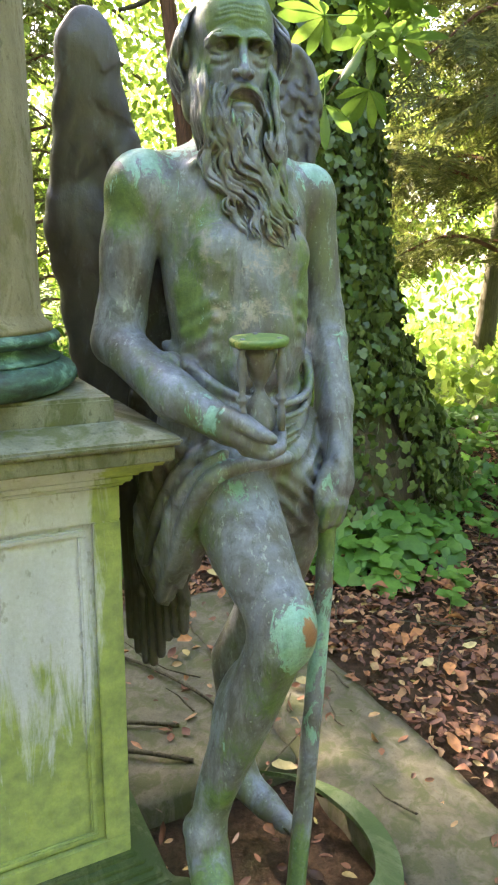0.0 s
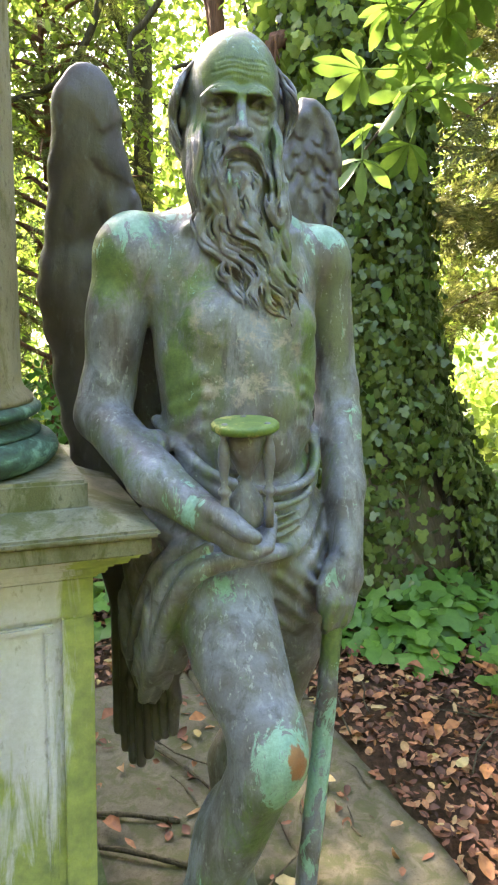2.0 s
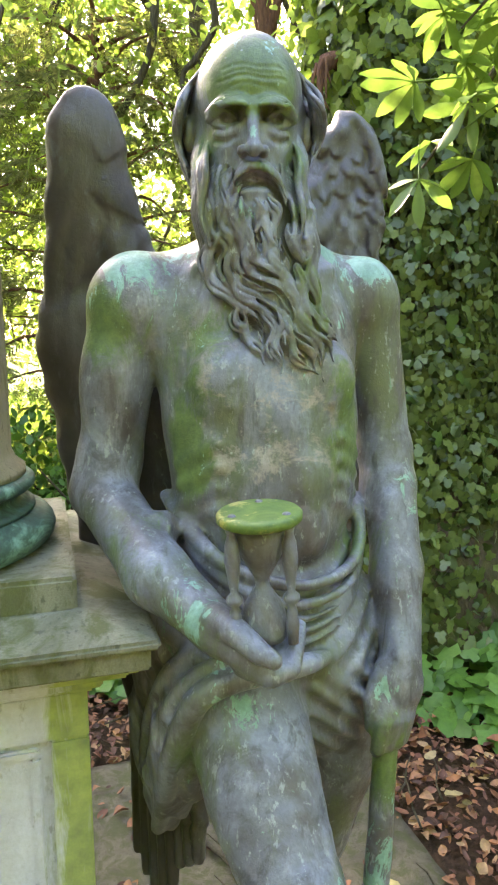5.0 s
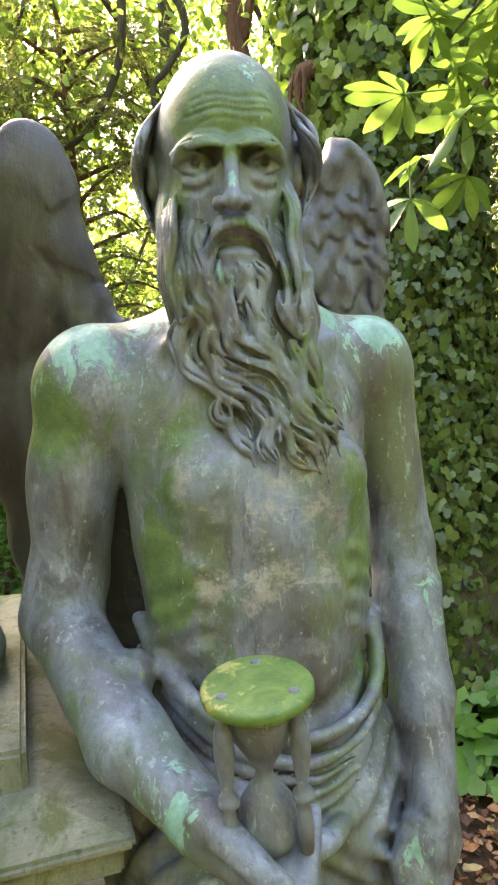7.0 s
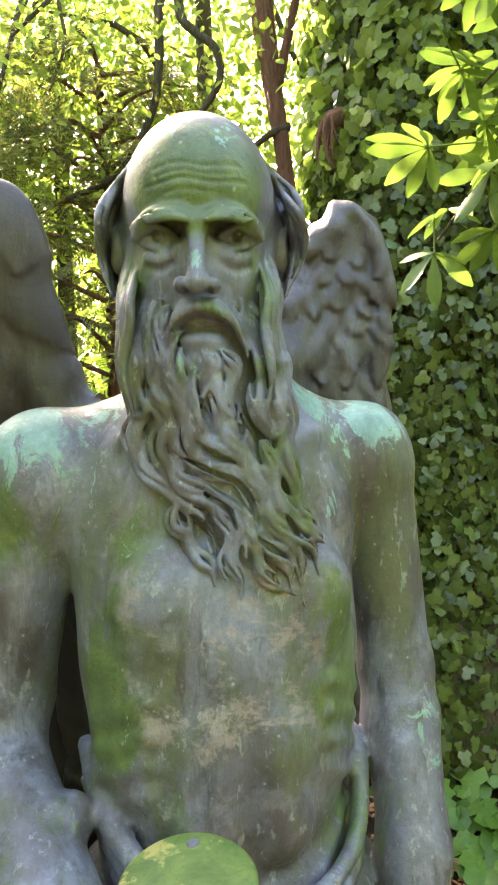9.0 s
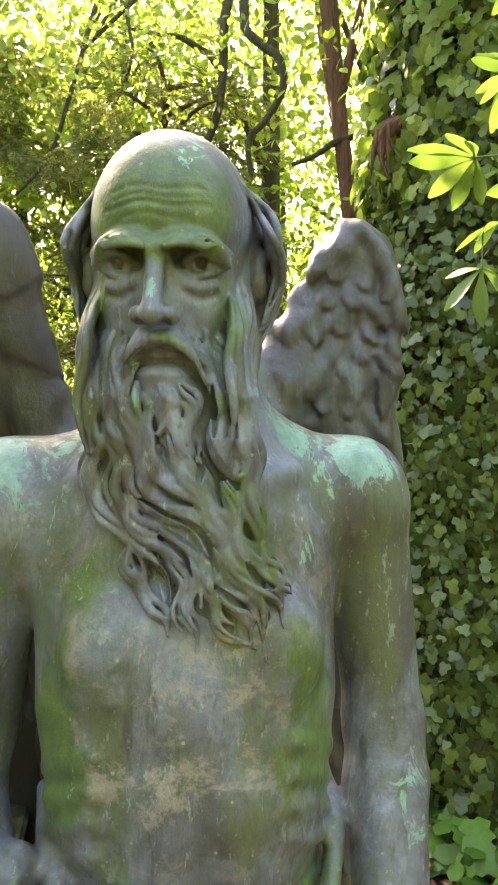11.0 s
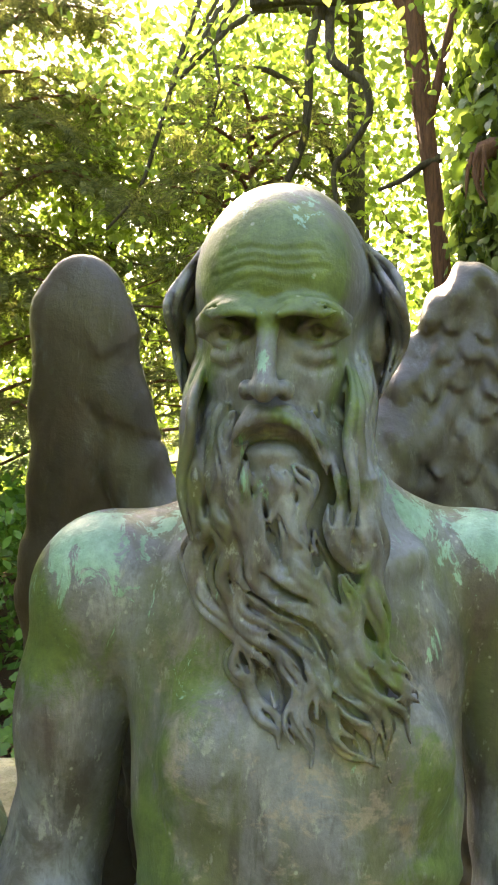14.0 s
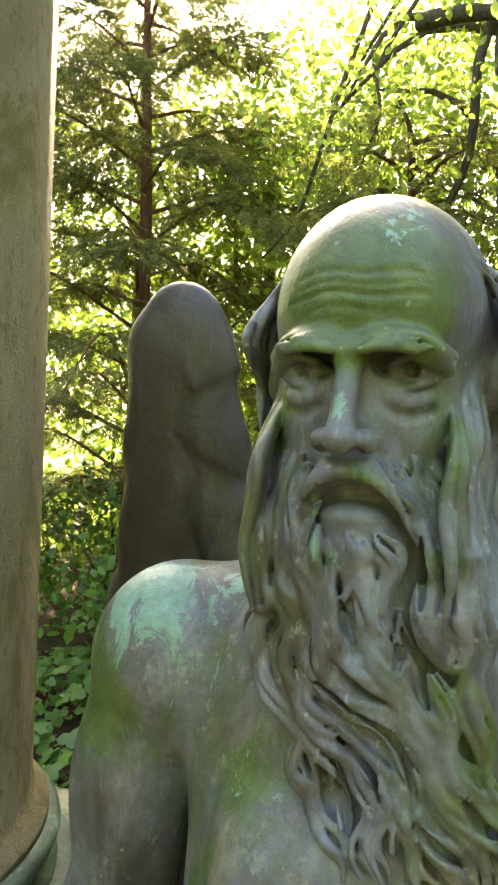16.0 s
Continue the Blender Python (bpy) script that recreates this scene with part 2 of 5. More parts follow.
def box(bm, x0, x1, y0, y1, z0, z1, bevel=0.004):
    got = bmesh.ops.create_cube(bm, size=1, matrix=Matrix.Translation(((x0 + x1) / 2, (y0 + y1) / 2, (z0 + z1) / 2)) @ Matrix.Diagonal((x1 - x0, y1 - y0, z1 - z0, 1)))
    edges = list({e for v in got["verts"] for e in v.link_edges})
    if bevel:
        bmesh.ops.bevel(bm, geom=edges, offset=bevel, segments=2, affect="EDGES")
    return bm


def lathe(profile, steps=64):
    """Turn a profile of (radius, height) round the z axis."""
    bm = bmesh.new()
    rings = []
    for r, z in profile:
        rings.append([bm.verts.new((r * math.cos(2 * math.pi * i / steps), r * math.sin(2 * math.pi * i / steps), z)) for i in range(steps)])
    for a, b in zip(rings, rings[1:]):
        for i in range(steps):
            j = (i + 1) % steps
            bm.faces.new((a[i], a[j], b[j], b[i])).smooth = True
    bm.faces.new(rings[-1])
    bm.faces.new(rings[0][::-1])
    return bm


def tube(path, radii, steps=10, wobble=0.0, seed=0):
    """A limb along a path, as arrays of places and quads."""
    path = [Vector(p) for p in path]
    rng = np.random.RandomState(seed)
    verts, faces = [], []
    side = Vector((1, 0.3, 0.1))
    for i, p in enumerate(path):
        way = (path[min(i + 1, len(path) - 1)] - path[max(i - 1, 0)]).normalized()
        side = (side - way * side.dot(way)).normalized()
        other = way.cross(side)
        for k in range(steps):
            a = 2 * math.pi * k / steps
            r = radii[i] * (1 + wobble * rng.uniform(-1, 1))
            verts.append(p + side * (r * math.cos(a)) + other * (r * math.sin(a)))
        if i:
            for k in range(steps):
                j = (k + 1) % steps
                faces.append(((i - 1) * steps + k, (i - 1) * steps + j, i * steps + j, i * steps + k))
    return np.array(verts), np.array(faces)


def glide(points, n):
    """n places on a smooth curve through points, ends included."""
    p = [Vector(q) for q in points]
    p = [p[0] * 2 - p[1]] + p + [p[-1] * 2 - p[-2]]
    out = []
    for i in range(n):
        s = i / (n - 1) * (len(p) - 3)
        k = min(int(s), len(p) - 4)
        t = s - k
        a, b, c, d = p[k:k + 4]
        out.append(0.5 * (2 * b + (c - a) * t + (2 * a - 5 * b + 4 * c - d) * t * t + (3 * b - a - 3 * c + d) * t ** 3))
    return out


def joined(pieces):
    verts, faces, at = [], [], 0
    for v, f in pieces:
        verts.append(v)
        faces.append(f + at)
        at += len(v)
    return np.concatenate(verts), np.concatenate(faces)


def unit(a):
    return a / np.maximum(np.linalg.norm(a, axis=1, keepdims=True), 1e-9)


def scatter(shape_v, shape_f, at, way, face, size):
    """Copies of a small flat shape (length along y, width along x) at places, pointing along way with its face towards face."""
    way = unit(way)
    face = unit(face - way * np.sum(face * way, 1, keepdims=True))
    side = np.cross(way, face)
    v = (at[:, None] + size[:, None, None] * (shape_v[None, :, 0, None] * side[:, None] + shape_v[None, :, 1, None] * way[:, None] + shape_v[None, :, 2, None] * face[:, None]))
    f = shape_f[None] + (np.arange(len(at)) * len(shape_v))[:, None, None]
    return v.reshape(-1, 3), f.reshape(-1, shape_f.shape[1])


LEAF_V = np.array([(0, 0, 0), (0.24, 0.30, 0.05), (0.28, 0.62, 0.04), (0, 1, -0.06), (-0.28, 0.62, 0.04), (-0.24, 0.30, 0.05), (0, 0.5, -0.02)], float)
LEAF_F = np.array([(0, 1, 2, 6), (6, 2, 3, 4), (0, 6, 4, 5)])
IVY_V = np.array([(0, 0, 0), (0.30, -0.16, 0.0), (0.52, 0.20, -0.05), (0.30, 0.42, 0.03), (0.34, 0.72, -0.02), (0, 1.0, -0.08), (-0.34, 0.72, -0.02), (-0.30, 0.42, 0.03), (-0.52, 0.20, -0.05), (-0.30, -0.16, 0.0), (0, 0.4, 0.05)], float)
IVY_F = np.array([(10, 0, 1, 2), (10, 2, 3, 4), (10, 4, 5, 6), (10, 6, 7, 8), (10, 8, 9, 0)])
# a flat spray of needles on a short twig
_v, _f = [(-0.012, 0, 0), (0.012, 0, 0), (0.006, 1, -0.1), (-0.006, 1, -0.1)], [(0, 1, 2, 3)]
for _i in range(9):
    for _s in (-1, 1):
        _y = 0.06 + 0.1 * _i
        _n = len(_v)
        _l = 0.26 * (1 - 0.5 * abs(_i - 4) / 5)
        _v += [(0, _y, -0.1 * _y), (_s * _l * 0.6, _y + 0.03, 0.01 - 0.1 * _y), (_s * _l, _y + 0.12, -0.1 * _y - 0.03), (_s * _l * 0.5, _y + 0.085, 0.01 - 0.1 * _y)]
        _f.append((_n, _n + 1, _n + 2, _n + 3))
SPRAY_V, SPRAY_F = np.array(_v, float), np.array(_f)

# the tomb stands turned: U runs along its front, BACK away from it
TURN_TOMB = radians(27)
U, BACK = Vector((math.cos(TURN_TOMB), math.sin(TURN_TOMB), 0)), Vector((-math.sin(TURN_TOMB), math.cos(TURN_TOMB), 0))
COLUMN_AT = Vector((-0.51, 1.09, 0))
TOMB = Matrix.Translation(COLUMN_AT) @ Matrix.Rotation(TURN_TOMB, 4, "Z")


# ---- ground, slabs, pit ----
def lump(x, y, amount=0.02, size=1.6):
    return amount * noise.noise(Vector((x * size, y * size, 3.1)))


def build_ground():
    ax = np.concatenate([np.array([-1500, -300, -80, -30, -15]), np.arange(-8, 8.01, 0.25), np.array([15, 30, 80, 300, 1500])])
    n = len(ax)
    verts = [(x, y + 3, -0.035 + lump(x, y, 0.03) - (0.04 if math.hypot(x, y + 3 - 1.15) < 0.7 else 0)) for y in ax for x in ax]
    faces = [(j * n + i, j * n + i + 1, (j + 1) * n + i + 1, (j + 1) * n + i) for j in range(n - 1) for i in range(n - 1)]
    me = raw("ground", verts, faces, True)
    ob = shared("ground", me, SOIL)
    return tagged(ob, "dark brown leaf mould on the woodland floor", "ground", kind="structure")


ground = build_ground()


def build_slab(name, x0, x1, y0, y1, top, seed):
    """A worn paving slab with an uneven top, in the tomb's own directions."""
    rng = random.Random(seed)
    bm = bmesh.new()
    nx, ny = max(2, int((x1 - x0) / 0.04)), max(2, int((y1 - y0) / 0.04))
    grid = []
    for j in range(ny + 1):
        row = []
        for i in range(nx + 1):
            x, y = x0 + (x1 - x0) * i / nx, y0 + (y1 - y0) * j / ny
            rim = i in (0, nx) or j in (0, ny)
            x += rng.uniform(-0.006, 0.006) if rim else 0
            z = top + 0.006 * noise.noise(Vector((x * 5, y * 5, seed))) - (0.008 if rim else 0)
            row.append(bm.verts.new((x, y, z)))
        grid.append(row)
    for j in range(ny):
        for i in range(nx):
            bm.faces.new((grid[j][i], grid[j][i + 1], grid[j + 1][i + 1], grid[j + 1][i])).smooth = True
    ring = [e for e in bm.edges if e.is_boundary]
    got = bmesh.ops.extrude_edge_only(bm, edges=ring)
    for v in got["geom"]:
        if isinstance(v, bmesh.types.BMVert):
            v.co.z = -0.12
    bmesh.ops.recalc_face_normals(bm, faces=bm.faces)
    ob = part(name, bm, SLAB)
    ob.matrix_world = TOMB
    return tagged(ob, "mossy weathered sandstone kerb slab set in leaf litter", "stone slab", "kerb slabs round the tomb", "structure")


build_slab("kerb_slab", 0.772, 1.09, -2.2, 1.0, 0.0, 1)
build_slab("kerb_slab", -0.1, 0.765, 0.07, 1.0, -0.004, 3)
build_slab("kerb_slab", -1.2, -0.107, 0.30, 1.0, -0.006, 4)


# ---- pedestal and column ----
def thing(name, label, category, group=""):
    return tagged(new(name), label, category, group)


def build_pedestal():
    base = thing("pedestal", "pale limestone tomb pedestal streaked with green algae", "pedestal")
    base.matrix_world = TOMB
    u, f, b = 0.257, -0.17, 0.30
    part("plinth", box(bmesh.new(), -u - 0.06, u + 0.06, f - 0.06, b + 0.05, -0.1, 0.095, 0.006), PANEL_GREEN, base, "green algae-covered plinth")
    bm = bmesh.new()
    for i in range(4):
        d = 0.045 - 0.012 * i
        box(bm, -u - d, u + d, f - d, b + d, 0.095 + 0.010 * i, 0.105 + 0.010 * i, 0.002)
    part("base_moulding", bm, PANEL_GREEN, base, "stepped mossy base moulding")
    # the die, with a sunk panel in its front
    frames = [(-u, u, f + 0.012, b, 0.134, 0.845), (-u, u, f, f + 0.0118, 0.135, 0.175), (-u, u, f, f + 0.0118, 0.785, 0.844), (-u, -0.212, f, f + 0.0118, 0.1752, 0.7848), (0.212, u, f, f + 0.0118, 0.1752, 0.7848)]
    for i, q in enumerate(frames):
        part("die" if i == 0 else ("rail" if i < 3 else "stile"), box(bmesh.new(), *q, 0.002), DIE, base)
    bm = bmesh.new()
    for x0, x1, z0, z1 in ((-0.2, 0.2, 0.764, 0.776), (-0.2, 0.2, 0.184, 0.196), (-0.2, -0.188, 0.1962, 0.7638), (0.188, 0.2, 0.1962, 0.7638)):
        box(bm, x0, x1, f + 0.003, f + 0.0119, z0, z1, 0.003)
    part("panel_moulding", bm, DIE, base, "thin raised moulding framing the panel")
    bm = bmesh.new()
    for d, z0, z1 in ((0.008, 0.845, 0.853), (0.018, 0.853, 0.865), (0.028, 0.865, 0.874), (0.045, 0.874, 0.885), (0.058, 0.885, 0.896)):
        box(bm, -u - d, u + d, f - d, b + d, z0, z1, 0.003)
    part("bed_moulding", bm, DIE, base)
    bm = box(bmesh.new(), -0.324, 0.324, -0.248, b + 0.07, 0.896, 0.922, 0.003)
    box(bm, -0.334, 0.334, -0.258, b + 0.08, 0.922, 0.934, 0.004)
    top = [(-0.330, -0.254), (0.330, -0.254), (0.330, b + 0.076), (-0.330, b + 0.076)]
    ins = [(-0.256, -0.192), (0.256, -0.192), (0.256, 0.256), (-0.256, 0.256)]
    lo = [bm.verts.new((x, y, 0.9335)) for x, y in top]
    hi = [bm.verts.new((x, y, 0.952)) for x, y in ins]
    for i in range(4):
        bm.faces.new((lo[i], lo[(i + 1) % 4], hi[(i + 1) % 4], hi[i]))
    bm.faces.new(hi)
    part("cornice", bm, CORNICE, base, "moss-darkened projecting stone cornice")
    part("block", box(bmesh.new(), -0.25, 0.25, -0.184, 0.25, 0.945, 0.990, 0.005), CORNICE, base, "grey-green square stone block")
    return base


def ring_profile(r, z0, z1, bulge, n=9):
    return [(r + bulge * math.sin(math.pi * i / (n - 1)), z0 + (z1 - z0) * (0.5 - 0.5 * math.cos(math.pi * i / (n - 1)))) for i in range(n)]


def build_column():
    base = thing("column", "weathered round stone column on a green bronze base", "column")
    base.location = COLUMN_AT
    part("lower_torus", lathe(ring_profile(0.200, 0.990, 1.038, 0.032)), VERDIGRIS, base, "bulging green patinated bronze ring")
    part("scotia", lathe([(0.206, 1.038), (0.206, 1.043), (0.196, 1.047), (0.188, 1.053), (0.188, 1.058), (0.194, 1.063)]), VERDIGRIS, base, "hollow green bronze moulding")
    part("upper_torus", lathe(ring_profile(0.192, 1.063, 1.084, 0.016)), VERDIGRIS, base, "slim green patinated bronze ring")
    part("shaft", lathe([(0.196, 1.084), (0.196, 1.092), (0.184, 1.102), (0.179, 1.115), (0.178, 1.5), (0.175, 2.2), (0.165, 3.6)], 96), SHAFT, base, "smooth brown-stained column shaft")
    return base


build_pedestal()
build_column()


# ---- the statue, modelled as a solid from rounded forms ----
class Clay:
    """A block of space in which rounded forms melt together."""

    def __init__(self, lo, hi, step):
        self.lo, self.h = np.array(lo, float), step
        self.n = np.ceil((np.array(hi) - self.lo) / step).astype(int) + 1
        self.f = np.full(self.n, 0.06, np.float32)

    def part_of(self, lo, hi):
        a = np.clip(((np.array(lo) - self.lo) / self.h).astype(int), 0, self.n - 1)
        b = np.clip(((np.array(hi) - self.lo) / self.h).astype(int) + 2, 1, self.n)
        if np.any(b <= a):
            return None, None
        g = np.meshgrid(*[self.lo[i] + self.h * np.arange(a[i], b[i]) for i in range(3)], indexing="ij")
        return tuple(slice(p, q) for p, q in zip(a, b)), np.stack(g, -1)

    def blend(self, where, d, k, cut):
        old = self.f[where]
        if cut:
            w = np.clip(0.5 - 0.5 * (old + d) / k, 0, 1)
            self.f[where] = old + (-d - old) * w + k * w * (1 - w)
        else:
            w = np.clip(0.5 + 0.5 * (d - old) / k, 0, 1)
            self.f[where] = d + (old - d) * w - k * w * (1 - w)

    def limb(self, a, b, r1, r2, k=0.02, cut=False, flat=1.0, face=(0, 1, 0)):
        a, b = np.array(a, float), np.array(b, float)
        m = max(r1, r2) + k + 0.02
        where, p = self.part_of(np.minimum(a, b) - m, np.maximum(a, b) + m)
        if where is None:
            return
        q, ba = p - a, b - a
        n = np.array(face, float) / np.linalg.norm(face)
        if flat != 1:
            q = q + (q @ n)[..., None] * n * (flat - 1)
            ba = ba + (ba @ n) * n * (flat - 1)
        t = np.clip((q @ ba) / max(ba @ ba, 1e-9), 0, 1)
        d = np.linalg.norm(q - t[..., None] * ba, axis=-1) - (r1 + (r2 - r1) * t)
        self.blend(where, (d / (1 + 0.5 * (flat - 1))).astype(np.float32), k, cut)

    def chain(self, points, radii, k=0.01, n=None, cut=False, flat=1.0, face=(0, 1, 0)):
        """A bent limb of several lengths, melted in as one."""
        if n:
            radii = np.interp(np.linspace(0, 1, n), np.linspace(0, 1, len(radii)), radii)
            points = glide(points, n)
        pts = np.array([tuple(p) for p in points], float)
        m = max(radii) + k + 0.012
        where, p = self.part_of(pts.min(0) - m, pts.max(0) + m)
        if where is None:
            return
        nrm = np.array(face, float) / np.linalg.norm(face)
        best = np.full(p.shape[:3], 1.0)
        corner = p[0, 0, 0]
        for a, b, r1, r2 in zip(pts, pts[1:], radii, radii[1:]):
            pad = max(r1, r2) / min(flat, 1.0) + 2 * k + 3 * self.h
            i0 = np.maximum(((np.minimum(a, b) - pad - corner) / self.h).astype(int), 0)
            i1 = np.maximum(((np.maximum(a, b) + pad - corner) / self.h).astype(int) + 2, 0)
            cell = tuple(slice(u, v) for u, v in zip(i0, i1))
            q, ba = p[cell] - a, b - a
            if q.size == 0:
                continue
            if flat != 1:
                q = q + (q @ nrm)[..., None] * nrm * (flat - 1)
                ba = ba + (ba @ nrm) * nrm * (flat - 1)
            t = np.clip((q @ ba) / max(ba @ ba, 1e-9), 0, 1)
            best[cell] = np.minimum(best[cell], np.linalg.norm(q - t[..., None] * ba, axis=-1) - (r1 + (r2 - r1) * t))
        self.blend(where, (best / (1 + 0.5 * (flat - 1))).astype(np.float32), k, cut)

    def egg(self, c, r, k=0.02, yaw=0.0, tip=0.0, cut=False):
        c, r = np.array(c, float), np.array(r, float)
        m = r.max() + k + 0.015
        where, p = self.part_of(c - m, c + m)
        if where is None:
            return
        rot = np.array((Matrix.Rotation(yaw, 3, "Z") @ Matrix.Rotation(tip, 3, "Y")))
        q = (p - c) @ rot
        k0, k1 = np.linalg.norm(q / r, axis=-1), np.linalg.norm(q / r ** 2, axis=-1)
        self.blend(where, (k0 * (k0 - 1) / np.maximum(k1, 1e-6)).astype(np.float32), k, cut)

    def ripple(self, lo, hi, relief):
        """Raise or sink the surface by relief(places) within a box."""
        lo, hi = np.minimum(lo, hi), np.maximum(lo, hi)
        where, p = self.part_of(lo, hi)
        self.f[where] += relief(p)

    def skin(self):
        """The surface where the field is nought, as places and quads."""
        f = self.f
        s = f < 0
        cnt = sum(s[i:f.shape[0] - 1 + i, j:f.shape[1] - 1 + j, k:f.shape[2] - 1 + k].astype(np.int8) for i in (0, 1) for j in (0, 1) for k in (0, 1))
        idx = np.argwhere((cnt > 0) & (cnt < 8))
        number = np.full(cnt.shape, -1, np.int64)
        number[tuple(idx.T)] = np.arange(len(idx))
        total, hits = np.zeros((len(idx), 3)), np.zeros(len(idx))
        corners = [np.array(c) for c in ((0, 0, 0), (1, 0, 0), (0, 1, 0), (0, 0, 1), (1, 1, 0), (1, 0, 1), (0, 1, 1), (1, 1, 1))]
        for a in corners:
            for b in corners:
                if (b - a).sum() == 1 and (b - a).min() == 0:
                    fa, fb = f[tuple((idx + a).T)], f[tuple((idx + b).T)]
                    m = (fa < 0) != (fb < 0)
                    t = np.where(m, fa / np.where(m, fa - fb, 1), 0)
                    total += np.where(m[:, None], a + t[:, None] * (b - a), 0)
                    hits += m
        verts = self.lo + self.h * (idx + total / hits[:, None])
        quads = []
        for ax in range(3):
            o, p = (ax + 1) % 3, (ax + 2) % 3
            d = np.zeros(3, int)
            d[ax] = 1
            n = np.array(f.shape)
            lo, hi = [slice(None)] * 3, [slice(None)] * 3
            lo[ax], hi[ax] = slice(0, n[ax] - 1), slice(1, n[ax])
            e = np.argwhere(s[tuple(lo)] != s[tuple(hi)])
            e = e[(e[:, o] > 0) & (e[:, p] > 0) & (e[:, o] < n[o] - 1) & (e[:, p] < n[p] - 1)]
            do, dp = np.eye(3, dtype=int)[o], np.eye(3, dtype=int)[p]
            q = np.stack([number[tuple((e - x).T)] for x in (do + dp, dp, 0 * do, do)], 1)
            flip = ~s[tuple(e.T)]
            q[flip] = q[flip][:, ::-1]
            quads.append(q)
        quads = np.concatenate(quads)
        return verts, quads[(quads >= 0).all(1)]


TORSO_AT = Vector((-0.015, 1.215, 0))


def S(u, f, z):
    """A place by the torso's own directions: across, forwards, up."""
    p = TORSO_AT + U * u - BACK * f
    return (p.x, p.y, z)


HEAD_YAW = radians(14)
HEAD_AT = Vector((-0.035, 1.223, 1.508))


def Hd(x, f, z):
    """A place by the head's own directions."""
    p = HEAD_AT + Vector((math.cos(HEAD_YAW), math.sin(HEAD_YAW), 0)) * x + Vector((math.sin(HEAD_YAW), -math.cos(HEAD_YAW), 0)) * f
    return (p.x, p.y, HEAD_AT.z + z)


def soft_step(a, b, x):
    t = np.clip((x - a) / (b - a), 0, 1)
    return t * t * (3 - 2 * t)


def model_body():
    c = Clay((-0.42, 0.84, -0.02), (0.24, 1.60, 1.67), 0.0042)
    tw = TURN_TOMB
    n = (0.42, -0.9, 0.0)
    # the wings first
    c.chain([(-0.278, 1.290, 1.570), (-0.287, 1.305, 1.45), (-0.282, 1.335, 1.25)], [0.037, 0.056, 0.080], 0.02, None, False, 2.6, n)
    c.chain([(-0.270, 1.335, 1.25), (-0.250, 1.355, 0.95), (-0.200, 1.345, 0.68)], [0.105, 0.085, 0.06], 0.02, None, False, 2.6, n)
    c.chain([(-0.270, 1.295, 1.53), (-0.238, 1.31, 1.42), (-0.190, 1.315, 1.32), (-0.11, 1.31, 1.23)], [0.036, 0.036, 0.038, 0.045], 0.03, 12, False, 2.0, n)
    c.limb((-0.165, 1.335, 1.26), (-0.165, 1.335, 0.92), 0.085, 0.070, 0.02, False, 2.6, n)
    c.limb((-0.308, 1.285, 1.55), (-0.345, 1.325, 1.25), 0.020, 0.018, 0.02)
    c.chain([(-0.345, 1.325, 1.30), (-0.325, 1.355, 1.05), (-0.258, 1.36, 0.72), (-0.245, 1.35, 0.52)], [0.014, 0.014, 0.010, 0.008], 0.01, 14)
    c.chain([(0.083, 1.49, 1.568), (0.084, 1.485, 1.48), (0.070, 1.47, 1.35)], [0.040, 0.056, 0.068], 0.02, None, False, 1.9, n)
    c.chain([(0.068, 1.47, 1.35), (0.07, 1.45, 1.05), (0.05, 1.42, 0.75)], [0.066, 0.060, 0.04], 0.02, None, False, 2.2, n)
    c.chain([(0.068, 1.478, 1.545), (0.026, 1.44, 1.46), (-0.02, 1.38, 1.36)], [0.036, 0.042, 0.045], 0.03, 12, False, 2.0, n)

    def feathers(u, z, long, wide):
        u = u + 0.16 * wide * np.sin(z * 43 + 1) + 0.10 * wide * np.sin(z * 91 + u * 30)
        q = -z / long + 0.38 * np.sin(u * 37 + z * 20) + 0.20 * np.sin(u * 83 + 1)
        row = np.floor(q)
        t = q - row
        a0 = (u / wide + 0.5 * row) % 1 - 0.5
        a1 = (u / wide + 0.5 * (row - 1)) % 1 - 0.5
        over = t < 0.50 * (1 - 4 * a1 * a1)
        a, h = np.where(over, a1, a0), np.where(over, t + 1, t)
        return h * (1 - 2.2 * a * a) + 0.10 * np.sin(np.abs(a) * 26 - h * 7)

    def plumage(p):
        x, y, z = p[..., 0], p[..., 1], p[..., 2]
        big = np.sin(x * 60 + 2 * np.sin(z * 24) + 1.5) * np.sin(z * 48 + 2.6 * np.sin(x * 50)) * 0.004
        small = feathers(x + 0.25 * z, z, 0.036, 0.027)
        tall = feathers(x + 0.10 * z, z, 0.085, 0.034)
        low = 1 - soft_step(1.40, 1.45, z)
        near = (0.4 + 0.6 * soft_step(0.02, 0.06, x)) * (1 - soft_step(1.52, 1.58, z)) * (1 - 0.6 * soft_step(0.110, 0.140, x)) * (0.005 - 0.0062 * (small * (1 - low) + tall * low))
        far = (0.003 - 0.0032 * feathers(x - 0.10 * z, z, 0.120, 0.062)) * (0.25 + 0.75 * soft_step(-0.33, -0.29, x))
        big = big * (1 - soft_step(1.50, 1.56, z))
        far = far * (1 - soft_step(1.50, 1.57, z))
        lumps = np.sin(x * 95 + 3 * np.sin(z * 31 + 1)) * np.sin(z * 70 + 2.5 * np.sin(x * 61)) * 0.0035 * (1 - soft_step(0.105, 0.135, x))
        return np.where(x > -0.03, near + big + lumps, far + 0.6 * big).astype(np.float32)

